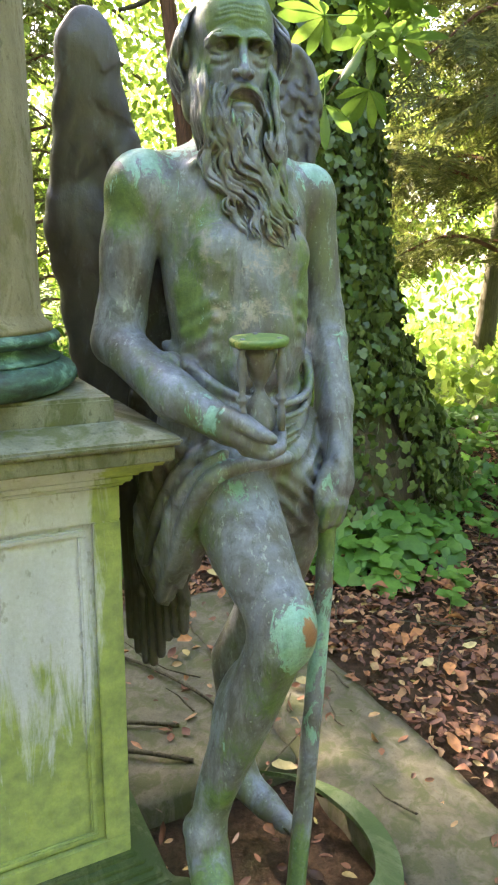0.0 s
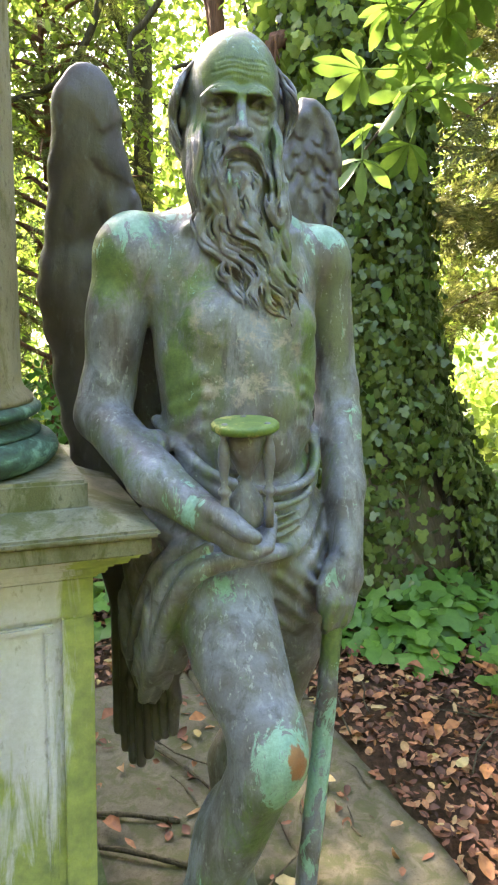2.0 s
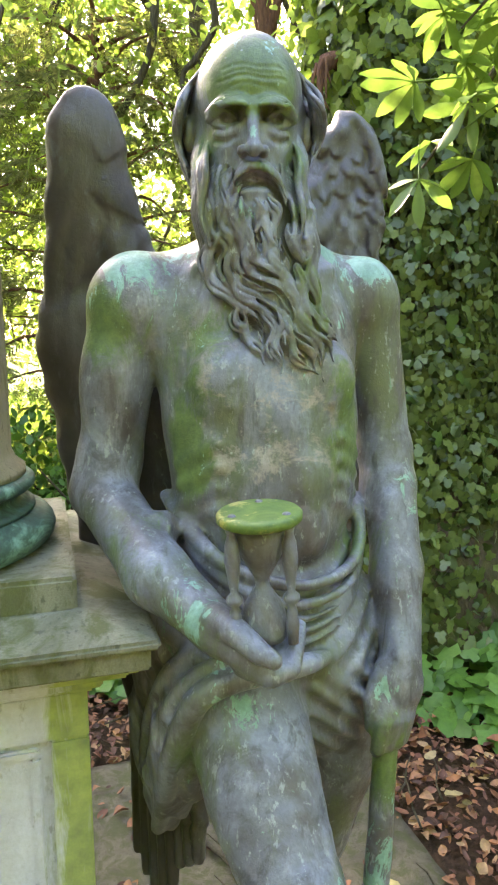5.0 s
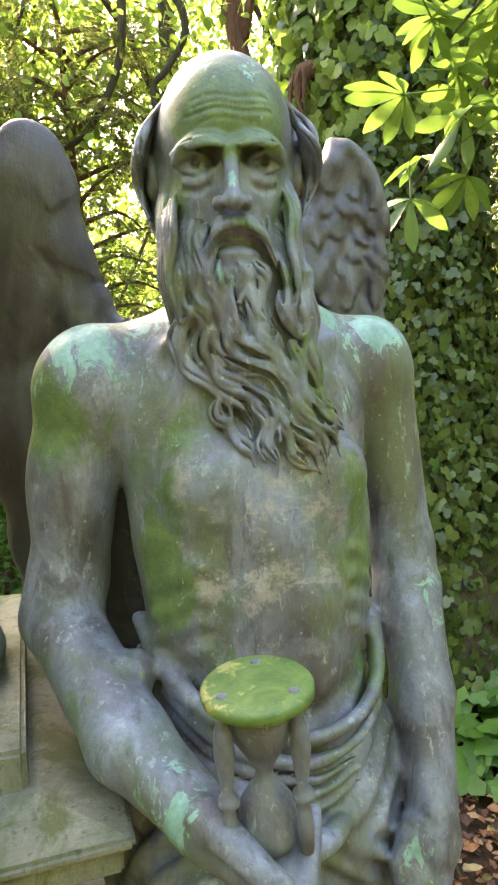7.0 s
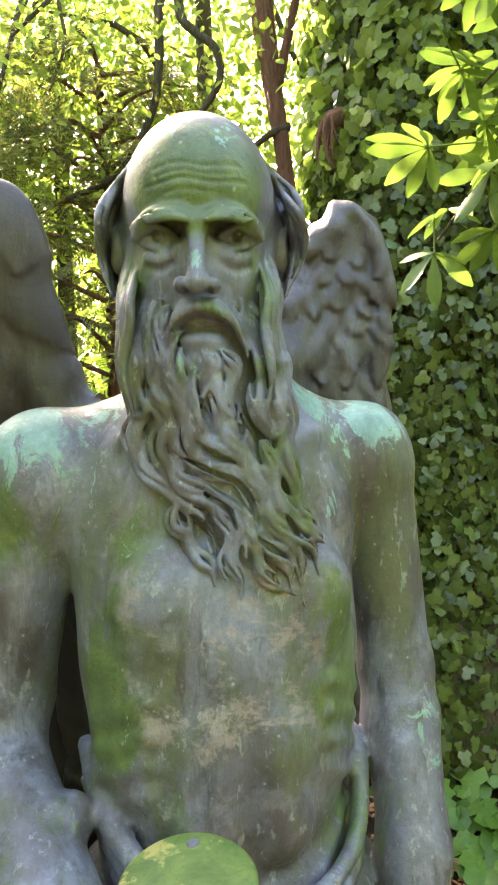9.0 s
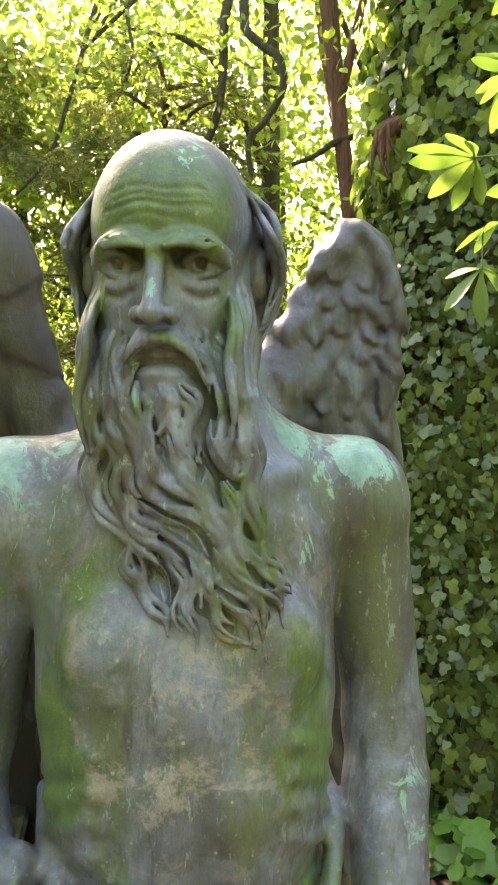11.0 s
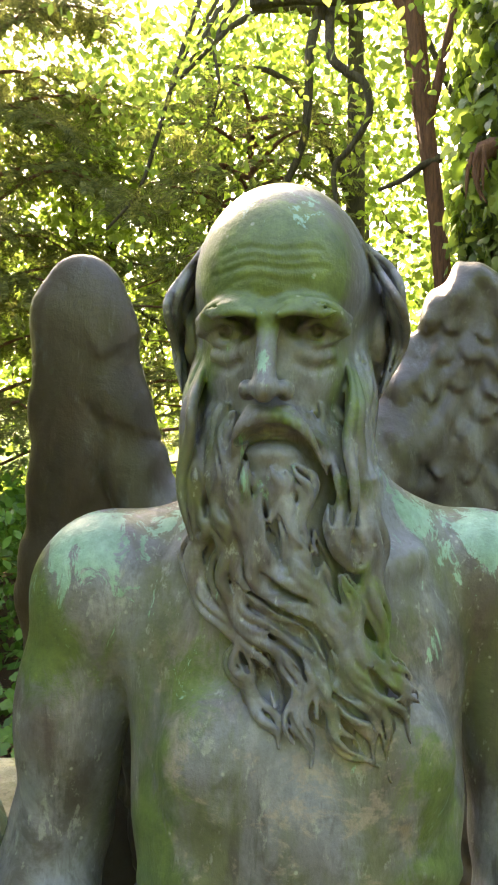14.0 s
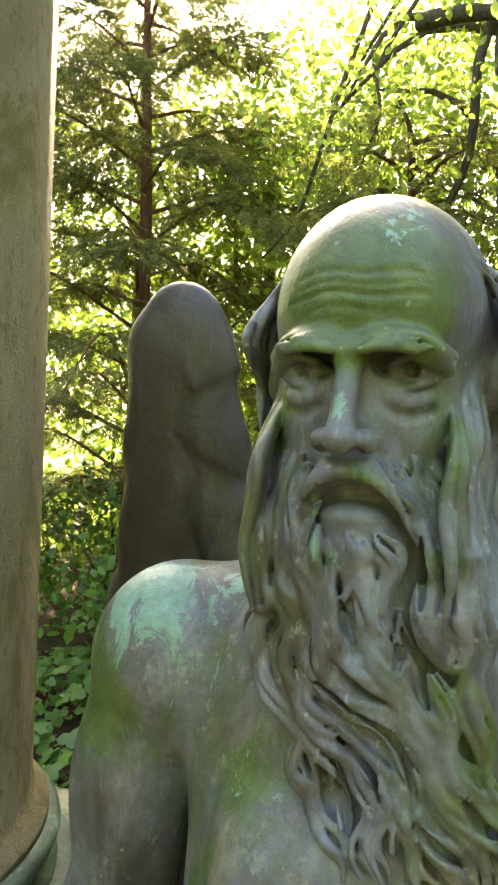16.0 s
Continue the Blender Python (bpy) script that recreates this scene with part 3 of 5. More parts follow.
    # the fat leading edge of the wing behind, and the hollow under it
    c.chain([(0.045, 1.445, 1.545), (0.083, 1.470, 1.590), (0.118, 1.470, 1.545), (0.126, 1.465, 1.45), (0.122, 1.46, 1.36)], [0.008, 0.011, 0.012, 0.011, 0.008], 0.022, 20)
    c.chain([(0.072, 1.425, 1.530), (0.078, 1.420, 1.47), (0.070, 1.415, 1.42)], [0.006, 0.014, 0.006], 0.018, 12, True)
    c.ripple((-0.42, 1.15, 0.75), (0.24, 1.60, 1.62), plumage)
    for i in range(8):
        x = -0.238 + 0.0165 * i
        z = 0.445 - 0.085 * math.sin(math.pi * min(i, 5) / 6.0) + 0.012 * i
        c.chain([(x - 0.01, 1.35 - 0.01 * i, 0.82), (x, 1.32 - 0.01 * i, 0.62), (x + 0.004, 1.29 - 0.008 * i, z)], [0.020, 0.017, 0.010], 0.001, 12, False, 1.4, n)
    # hips and the cloth round them, with its folds
    c.egg(S(0.005, -0.005, 0.92), (0.132, 0.098, 0.12), 0.04, tw)
    c.egg(S(0.0, -0.005, 0.885), (0.146, 0.112, 0.10), 0.03, tw)
    c.egg(S(0.06, 0.0, 0.80), (0.095, 0.098, 0.11), 0.03, tw)
    c.egg(S(0.03, 0.05, 0.84), (0.085, 0.060, 0.07), 0.03, tw)
    c.chain([(-0.11, 1.16, 0.90), (-0.15, 1.20, 0.78), (-0.165, 1.225, 0.66), (-0.155, 1.215, 0.575)], [0.055, 0.05, 0.045, 0.022], 0.02, 10, False, 1.4, (0.3, -1, 0))
    c.chain([(-0.03, 1.115, 0.87), (-0.075, 1.105, 0.80), (-0.115, 1.13, 0.70), (-0.148, 1.17, 0.60)], [0.06, 0.058, 0.045, 0.02], 0.02, 10, False, 1.3, (0.3, -1, 0))

    def folds(p):
        x, z = p[..., 0], p[..., 2]
        d = p[..., :2] - np.array((TORSO_AT.x, TORSO_AT.y))
        u = d @ np.array((U.x, U.y))
        belt = soft_step(0.80, 0.86, z) * (1 - soft_step(0.985, 1.03, z)) * soft_step(-0.20, -0.12, u)
        sag = z - 2.6 * (u - 0.02) ** 2 - 0.25 * u
        a = np.sin(sag * 2 * math.pi / 0.046 + 1.6 * np.sin(u * 22)) * 0.0034 + np.sin(sag * 2 * math.pi / 0.019 + 2 * np.sin(u * 22 + 1)) * 0.0009
        low = (1 - soft_step(0.80, 0.86, z)) * soft_step(-0.04, 0.03, u)
        b = np.sin((z - 0.9 * np.abs(u - 0.13)) * 2 * math.pi / 0.036 + 1.0) * 0.0065
        side = (1 - soft_step(-0.075, -0.045, x)) * (1 - soft_step(0.84, 0.90, z))
        e = np.sin((x + 0.30 * (z - 0.7) + 0.012 * np.sin(z * 22)) * 2 * math.pi / 0.038) * 0.0030 + np.sin((x + 0.30 * (z - 0.7)) * 2 * math.pi / 0.017) * 0.0012
        return (belt * a + low * b + side * e).astype(np.float32)

    c.ripple((-0.22, 1.03, 0.54), (0.17, 1.36, 1.04), folds)
    # trunk of the body
    c.egg(S(0, -0.030, 1.245), (0.138, 0.088, 0.140), 0.03, tw)
    c.egg(S(0, -0.008, 1.150), (0.131, 0.094, 0.120), 0.03, tw)
    c.egg(S(0, 0.0, 1.06), (0.121, 0.090, 0.125), 0.03, tw)
    c.limb((-0.03, 1.25, 1.45), (-0.025, 1.27, 1.33), 0.050, 0.075, 0.04)
    c.limb((-0.04, 1.27, 1.360), (-0.165, 1.205, 1.322), 0.038, 0.042, 0.035)
    c.limb((-0.01, 1.285, 1.360), (0.10, 1.33, 1.322), 0.038, 0.040, 0.035)
    for s in (-1, 1):
        c.egg(S(0.054 * s, 0.050, 1.208), (0.050, 0.027, 0.046), 0.022, tw)
        c.limb(S(0.02 * s, 0.035, 1.330), S(0.085 * s, 0.012, 1.345), 0.008, 0.006, 0.020)
        for z in (1.135, 1.108, 1.082, 1.055):
            c.limb(S(0.080 * s, 0.070, z), S(0.118 * s, 0.025, z - 0.03), 0.0015, 0.002, 0.016)
        c.egg(S(0.03 * s, 0.078, 1.085), (0.024, 0.012, 0.030), 0.02, tw)
        c.egg(S(0.032 * s, 0.083, 1.02), (0.024, 0.012, 0.028), 0.02, tw)
        c.chain([S(0.120 * s, 0.045, 1.205), S(0.100 * s, 0.078, 1.172), S(0.066 * s, 0.094, 1.154), S(0.030 * s, 0.102, 1.158)], [0.003, 0.0100, 0.0105, 0.003], 0.008, 14, True)
        c.egg(S(0.062 * s, 0.076, 1.180), (0.005, 0.0038, 0.005), 0.006, tw)
        c.chain([S(0.010 * s, 0.110, 1.150), S(0.045 * s, 0.106, 1.120), S(0.085 * s, 0.086, 1.060)], [0.003, 0.005, 0.003], 0.012, 12, True)
    c.limb(S(0, 0.106, 1.24), S(0, 0.100, 1.00), 0.006, 0.005, 0.018, True)
    c.limb(S(0.0, 0.106, 1.17), S(0.0, 0.104, 1.155), 0.006, 0.006, 0.006, True)
    c.limb(S(0.002, 0.104, 1.135), S(0.002, 0.102, 1.12), 0.005, 0.005, 0.006, True)
    # rolled upper edge of the cloth, with its knot
    roll = [S(-0.125, -0.03, 1.055), S(-0.112, 0.045, 1.028), S(-0.072, 0.088, 0.990), S(0, 0.108, 0.966), S(0.06, 0.100, 0.968), S(0.108, 0.062, 0.985), S(0.130, 0.01, 1.03), S(0.125, -0.05, 1.065)]
    c.chain(roll, [0.009, 0.011, 0.009, 0.007, 0.007, 0.008, 0.009, 0.008], 0.008, 30)
    c.chain([(p[0] * 1.0, p[1] - 0.004, p[2] - 0.022) for p in roll[1:7]], [0.004, 0.006, 0.006, 0.005, 0.006, 0.004], 0.014, 26)
    for i in range(4):
        d = 0.017 * i
        c.chain([S(-0.128 + 0.3 * d, -0.015 + 0.4 * d, 1.030 - 0.6 * d), S(-0.104, 0.056, 0.998 - d), S(-0.058, 0.098, 0.962 - d), S(0.01, 0.114, 0.940 - 0.9 * d), S(0.07, 0.100, 0.945 - 0.8 * d)], [0.005, 0.0068, 0.0066, 0.0050, 0.0020], 0.004, 22)
    c.egg((-0.122, 1.118, 1.030), (0.018, 0.014, 0.022), 0.006)
    for i in range(3):
        c.chain([(-0.128 + 0.008 * i, 1.105, 1.048 - 0.006 * i), (-0.135 + 0.006 * i, 1.102, 1.022), (-0.118 + 0.01 * i, 1.10, 0.995 - 0.005 * i)], [0.005, 0.006, 0.005], 0.004, 8)
    # legs
    c.chain([(-0.045, 1.165, 0.865), (0.0, 1.075, 0.75), (0.045, 1.012, 0.672)], [0.074, 0.072, 0.056], 0.012, 8)
    c.egg((0.066, 0.985, 0.632), (0.050, 0.050, 0.060), 0.03)
    c.egg((0.080, 0.955, 0.640), (0.026, 0.022, 0.030), 0.02)
    c.chain([(0.055, 1.0, 0.60), (0.008, 1.022, 0.455), (-0.042, 1.035, 0.30), (-0.060, 1.035, 0.215)], [0.048, 0.048, 0.036, 0.032], 0.03, 8)
    c.egg((-0.005, 1.048, 0.46), (0.042, 0.042, 0.085), 0.02, 0.2, 0.3)
    c.limb((0.055, 0.960, 0.59), (-0.035, 1.005, 0.30), 0.012, 0.008, 0.03)
    c.egg((-0.066, 1.03, 0.20), (0.036, 0.040, 0.036), 0.02)
    c.egg((-0.090, 1.03, 0.215), (0.012, 0.014, 0.014), 0.015)
    c.chain([(-0.060, 1.03, 0.16), (-0.045, 0.96, 0.135), (-0.030, 0.90, 0.118)], [0.040, 0.036, 0.026], 0.02)
    c.chain([(0.075, 1.27, 0.86), (0.085, 1.275, 0.68), (0.045, 1.30, 0.50)], [0.075, 0.064, 0.05], 0.02)
    c.chain([(0.040, 1.30, 0.52), (-0.020, 1.345, 0.36), (-0.015, 1.36, 0.16), (0.0, 1.345, 0.07)], [0.050, 0.052, 0.034, 0.034], 0.03)
    c.chain([(0.0, 1.34, 0.05), (0.055, 1.29, 0.03), (0.095, 1.25, 0.018)], [0.036, 0.032, 0.022], 0.02)
    # the hem lifted over the thigh, and the fold between the legs
    c.chain([S(0.050, 0.105, 0.868), S(0.0, 0.150, 0.885), (-0.042, 1.036, 0.872), (-0.085, 1.052, 0.81), (-0.118, 1.090, 0.71), (-0.152, 1.150, 0.60)], [0.008, 0.013, 0.015, 0.016, 0.015, 0.011], 0.005, 24)
    c.chain([(-0.035, 1.050, 0.900), (-0.085, 1.060, 0.855), (-0.130, 1.100, 0.76), (-0.168, 1.160, 0.64)], [0.008, 0.012, 0.012, 0.008], 0.006, 16)
    c.chain([(-0.060, 1.085, 0.905), (-0.115, 1.100, 0.850), (-0.155, 1.140, 0.76), (-0.185, 1.190, 0.65)], [0.008, 0.012, 0.012, 0.008], 0.008, 16)
    c.chain([S(0.03, 0.105, 0.865), S(0.062, 0.100, 0.82), S(0.075, 0.085, 0.76)], [0.008, 0.012, 0.006], 0.012, 12)
    # right arm, bent across the body
    c.egg((-0.180, 1.185, 1.302), (0.054, 0.055, 0.064), 0.025)
    c.limb((-0.186, 1.183, 1.30), (-0.214, 1.178, 1.10), 0.048, 0.040, 0.012)
    c.egg((-0.203, 1.163, 1.20), (0.039, 0.036, 0.075), 0.015)
    c.limb((-0.215, 1.175, 1.10), (-0.222, 1.168, 1.062), 0.038, 0.040, 0.02)
    c.limb((-0.222, 1.168, 1.062), (-0.115, 1.062, 0.990), 0.040, 0.037, 0.015)
    c.limb((-0.115, 1.062, 0.990), (-0.030, 1.008, 0.953), 0.037, 0.026, 0.015)
    c.limb((-0.20, 1.13, 1.05), (-0.08, 1.015, 0.985), 0.012, 0.008, 0.02)
    # right hand, holding the hourglass from below
    c.limb((-0.030, 1.005, 0.952), (0.015, 0.990, 0.930), 0.026, 0.024, 0.015, False, 1.3, (0, 0.3, 1))
    c.chain([(-0.030, 0.992, 0.972), (-0.004, 0.975, 0.966), (0.022, 0.962, 0.952), (0.036, 0.960, 0.946)], [0.017, 0.014, 0.012, 0.009], 0.006)
    for i in range(4):
        d = 0.012 * i
        c.chain([(0.000, 0.990 + d * 0.5, 0.924 + d * 0.2), (0.030, 0.978 + d, 0.920 + d * 0.3), (0.050, 0.986 + d, 0.926 + d * 0.4), (0.052, 1.0 + d, 0.940 + d * 0.3)], [0.013, 0.012, 0.010, 0.008], 0.004)
    # left arm, hanging to the shaft
    c.egg((0.108, 1.335, 1.305), (0.050, 0.052, 0.062), 0.025)
    c.limb((0.114, 1.335, 1.30), (0.142, 1.318, 1.10), 0.042, 0.036, 0.010)
    c.limb((0.142, 1.318, 1.10), (0.147, 1.305, 1.06), 0.037, 0.037, 0.015)
    c.limb((0.149, 1.300, 1.05), (0.161, 1.250, 0.95), 0.037, 0.033, 0.015)
    c.limb((0.161, 1.250, 0.95), (0.168, 1.208, 0.855), 0.033, 0.026, 0.015)
    c.limb((0.150, 1.262, 1.04), (0.165, 1.182, 0.86), 0.010, 0.008, 0.02)
    c.egg((0.166, 1.196, 0.815), (0.031, 0.029, 0.045), 0.015)
    for i, x in enumerate((0.180, 0.174, 0.162, 0.150)):
        c.chain([(x, 1.180 + 0.008 * (3 - i), 0.805), (x - 0.004, 1.160 + 0.009 * (3 - i), 0.775), (x - 0.010, 1.158 + 0.01 * (3 - i), 0.742), (x - 0.012, 1.172 + 0.01 * (3 - i), 0.728)], [0.012, 0.0115, 0.010, 0.008], 0.003)
    c.chain([(0.147, 1.185, 0.835), (0.132, 1.172, 0.800), (0.132, 1.168, 0.765)], [0.015, 0.013, 0.010], 0.006)
    return c.skin()


def beard_front(x, z):
    """How far the beard stands forward, by the head's own directions."""
    mid = 0.020 * min(1.0, max(0.0, (-z - 0.10) / 0.15))
    cheek = 1.0 * min(1.0, max(0.0, 1.0 - (-z - 0.04) / 0.06)) * max(0.0, abs(x) - 0.018)
    return max(0.03, 0.088 - cheek - 4.0 * (x - mid) ** 2 + 0.07 * max(0.0, -z - 0.21))


def model_head():
    c = Clay((-0.15, 1.07, 1.185), (0.115, 1.36, 1.65), 0.0016)
    hy = HEAD_YAW
    ahead = (math.sin(hy), -math.cos(hy), 0)
    rng = random.Random(11)
    c.egg(Hd(0, -0.020, 0.036), (0.069, 0.094, 0.084), 0.01, hy)
    c.egg(Hd(0, 0.025, 0.036), (0.061, 0.066, 0.070), 0.015, hy)
    c.egg(Hd(0, 0.022, -0.030), (0.059, 0.059, 0.068), 0.012, hy)
    c.limb((-0.03, 1.25, 1.46), (-0.028, 1.26, 1.34), 0.052, 0.066, 0.02)

    def bundle(line, wide, lift=0.0, strands=3, r=0.0034, k=0.0016, curl=0.0024):
        """A lock of hair on the beard: strands that run side by side along a winding line."""
        n = max(14, 4 * len(line))
        mid = glide([(x, 0, z) for x, z in line], n)
        far = sum((mid[i + 1] - mid[i]).length for i in range(n - 1))
        turn = rng.uniform(0, 6)
        for j in range(strands):
            e = (j - (strands - 1) / 2) / max(1, (strands - 1) / 2)
            beat, pts, rad = rng.uniform(0, 6), [], []
            for i, p in enumerate(mid):
                s = i / (n - 1)
                way = (mid[min(i + 1, n - 1)] - mid[max(i - 1, 0)]).normalized()
                full = min(1.0, 0.35 + 3.0 * s) * min(1.0, 0.12 + 2.2 * (1 - s))
                swing = curl * math.sin(turn + s * far * 2 * math.pi / 0.042 + 0.7 * e)
                off = wide * full * (e + 0.25 * math.sin(beat + 9 * s)) + swing
                x, z = p.x - way.z * off, p.z + way.x * off
                rise = 0.0022 * math.sin(turn + 1.5 + s * far * 2 * math.pi / 0.042 + 1.8 * e)
                pts.append(Hd(x, beard_front(x, z) + lift + rise - 0.0030 - 0.0030 * e * e, z))
                rad.append(max(0.0011, r * full * (1.0 + 0.2 * math.sin(beat + 6 * s))))
            c.chain(pts, rad, k)

    def tress(points, wide, strands, r, k=0.0016):
        """Loose strands round a path given in the head's own directions."""
        mid = glide(points, 22)
        for j in range(strands):
            u, turn = rng.uniform(-1, 1), rng.uniform(0, 6)
            pts = []
            for i, p in enumerate(mid):
                a = i / 21
                w = wide * math.sin(math.pi * (0.12 + 0.76 * a))
                pts.append(Hd(p.x + w * 0.35 * math.sin(turn + 7 * a), p.y + w * u + 0.35 * w * math.sin(turn + 9 * a), p.z + w * 0.3 * math.cos(turn)))
            c.chain(pts, [max(0.0012, r * math.sin(math.pi * (0.06 + 0.88 * i / 21))) for i in range(22)], k)

    # wavy hair, swept back over the sides
    for s in (-1, 1):
        c.egg(Hd(0.059 * s, -0.036, 0.006), (0.021, 0.052, 0.050), 0.010, hy)
        c.egg(Hd(0.056 * s, -0.034, -0.050), (0.018, 0.040, 0.042), 0.010, hy)
        c.egg(Hd(0.073 * s, -0.002, 0.002), (0.008, 0.013, 0.022), 0.003, hy)
        c.egg(Hd(0.081 * s, 0.003, 0.004), (0.005, 0.007, 0.011), 0.002, hy, 0, True)
        for i in range(8):
            a = i / 7
            y, z, w = 0.030 - 0.100 * a, 0.068 - 0.010 * a, 0.006 * math.sin(5 * a + s)
            tress([(0.056 * s, y, z), ((0.073 + w * 0.3) * s, y - 0.016, z - 0.016), ((0.085 - 0.003 * a) * s, y - 0.006 + w, z - 0.044), ((0.088 - 0.006 * a) * s, y - 0.030 + w, z - 0.072), ((0.076 - 0.006 * a) * s, y - 0.014, z - 0.108)], 0.012, 6, 0.0034, 0.0007)
    # beard: the mass under the locks
    c.egg(Hd(0, 0.045, -0.095), (0.054, 0.030, 0.050), 0.010, hy)
    c.egg(Hd(0.004, 0.049, -0.150), (0.055, 0.028, 0.055), 0.012, hy)
    c.egg(Hd(0.018, 0.055, -0.200), (0.052, 0.027, 0.050), 0.012, hy)
    c.egg(Hd(0.042, 0.060, -0.240), (0.042, 0.022, 0.040), 0.012, hy)
    c.egg(Hd(0.050, 0.060, -0.266), (0.022, 0.017, 0.024), 0.008, hy)
    for s in (-1, 1):
        c.chain([Hd(0.056 * s, 0.018, 0.000), Hd(0.053 * s, 0.032, -0.050), Hd(0.050 * s, 0.042, -0.100), Hd((0.047 + 0.006 * s) * s, 0.046, -0.150)], [0.008, 0.012, 0.016, 0.012], 0.008, 10)
        for i in range(5):
            a = i / 4
            tress([((0.058 - 0.010 * a) * s, 0.008 + 0.034 * a, 0.012 - 0.026 * a), ((0.067 - 0.012 * a) * s, 0.029 + 0.040 * a, -0.034 - 0.016 * a), ((0.064 - 0.008 * a) * s, 0.040 + 0.036 * a, -0.064 - 0.012 * a), ((0.068 - 0.010 * a) * s, 0.042 + 0.037 * a, -0.098 - 0.010 * a), ((0.060 - 0.008 * a) * s, 0.048 + 0.032 * a, -0.144)], 0.008, 4, 0.0040)
    # the face: brow, socket, eye, lids, bag, cheek
    for s in (-1, 1):
        c.chain([Hd(0.005 * s, 0.0880, 0.0070), Hd(0.016 * s, 0.0880, 0.0120), Hd(0.036 * s, 0.0800, 0.0125), Hd(0.051 * s, 0.0640, 0.0065)], [0.0066, 0.0074, 0.0066, 0.0040], 0.007, 12)
        c.egg(Hd(0.031 * s, 0.092, 0.000), (0.0190, 0.0250, 0.0118), 0.006, hy, 0, True)
        c.egg(Hd(0.0165 * s, 0.093, 0.003), (0.0085, 0.0300, 0.0105), 0.003, hy, 0, True)
        c.egg(Hd(0.0315 * s, 0.0615, -0.002), (0.0155, 0.0130, 0.0108), 0.001, hy)
        c.chain([Hd(0.016 * s, 0.0665, -0.002), Hd(0.024 * s, 0.0745, 0.0030), Hd(0.032 * s, 0.0765, 0.0042), Hd(0.041 * s, 0.0730, 0.0024), Hd(0.049 * s, 0.0630, -0.002)], [0.0020, 0.0034, 0.0038, 0.0036, 0.0024], 0.001, 16)
        c.chain([Hd(0.017 * s, 0.0665, -0.005), Hd(0.026 * s, 0.0725, -0.0095), Hd(0.034 * s, 0.0728, -0.0100), Hd(0.047 * s, 0.0630, -0.005)], [0.0018, 0.0021, 0.0021, 0.0018], 0.001, 14)
        c.chain([Hd(0.026 * s, 0.0820, 0.0125), Hd(0.040 * s, 0.0770, 0.0090), Hd(0.051 * s, 0.0650, -0.0010)], [0.0020, 0.0042, 0.0030], 0.004, 12)
        c.egg(Hd(0.0315 * s, 0.0760, -0.0015), (0.0048, 0.0085, 0.0048), 0.0004, hy, 0, True)
        c.egg(Hd(0.0325 * s, 0.0690, 0.0000), (0.0014, 0.0040, 0.0014), 0.0004, hy)
        c.chain([Hd(0.019 * s, 0.0755, -0.0140), Hd(0.029 * s, 0.0725, -0.0190), Hd(0.041 * s, 0.0640, -0.0165)], [0.0020, 0.0036, 0.0022], 0.008, 12)
        c.chain([Hd(0.020 * s, 0.0775, -0.0235), Hd(0.030 * s, 0.0745, -0.0275), Hd(0.043 * s, 0.0640, -0.0240)], [0.0008, 0.0018, 0.0008], 0.005, 12, True)
        for i in range(9):
            x = 0.008 + 0.0034 * i
            f = 0.0985 - 9.5 * (x - 0.008) ** 2
            c.limb(Hd(x * s, f - 0.002, 0.0065 + 0.0008 * i - 0.0001 * i * i), Hd((x + 0.009) * s, f - 0.0055, 0.0150 + 0.0006 * i - 0.00017 * i * i + rng.uniform(-0.0012, 0.0016)), 0.0027, 0.0011, 0.0003)
        for i, zz in enumerate((0.000, -0.006, -0.012)):
            c.limb(Hd(0.053 * s, 0.056, zz), Hd(0.062 * s, 0.038, zz + 0.004 - 0.006 * i), 0.0012, 0.001, 0.003, True)
        # wing of the nose, fold of the cheek
        c.egg(Hd(0.0122 * s, 0.0910, -0.0415), (0.0064, 0.0105, 0.0070), 0.003, hy)
        c.chain([Hd(0.0200 * s, 0.0820, -0.034), Hd(0.0300 * s, 0.0750, -0.047), Hd(0.0400 * s, 0.0660, -0.064)], [0.0030, 0.0046, 0.0026], 0.005, 12, True)
    c.chain([Hd(0, 0.0840, 0.009), Hd(0, 0.0915, -0.010), Hd(0, 0.0985, -0.030), Hd(0, 0.1010, -0.040)], [0.0080, 0.0068, 0.0072, 0.0086], 0.005, 10)
    c.egg(Hd(0, 0.1005, -0.0415), (0.0086, 0.0095, 0.0078), 0.004, hy)
    for s in (-1, 1):
        c.egg(Hd(0.0088 * s, 0.0990, -0.0495), (0.0046, 0.0080, 0.0050), 0.0008, hy, 0, True)
        c.limb(Hd(0.004 * s, 0.099, 0.017), Hd(0.005 * s, 0.098, 0.004), 0.0012, 0.0010, 0.003, True)
    for z, w, deep in ((0.0300, 0.024, 0.0004), (0.0385, 0.040, 0.0010), (0.0440, 0.032, 0.0006), (0.0505, 0.034, 0.0008)):
        line = []
        for i in range(15):
            x = -w + 2 * w * i / 14
            h = z + 0.0016 * math.cos(x * 130 + 40 * z) - 0.8 * x * x
            line.append(Hd(x, 0.0255 + 0.0660 * math.sqrt(max(0.05, 1 - (x / 0.061) ** 2 - ((h - 0.036) / 0.070) ** 2)), h))
        c.chain(line, [0.0004] + [deep] * 13 + [0.0004], 0.0026, None, True)
    # upper lip with its moustache, the open mouth, lower lip and tuft
    c.egg(Hd(0.002, 0.074, -0.060), (0.022, 0.013, 0.012), 0.006, hy)
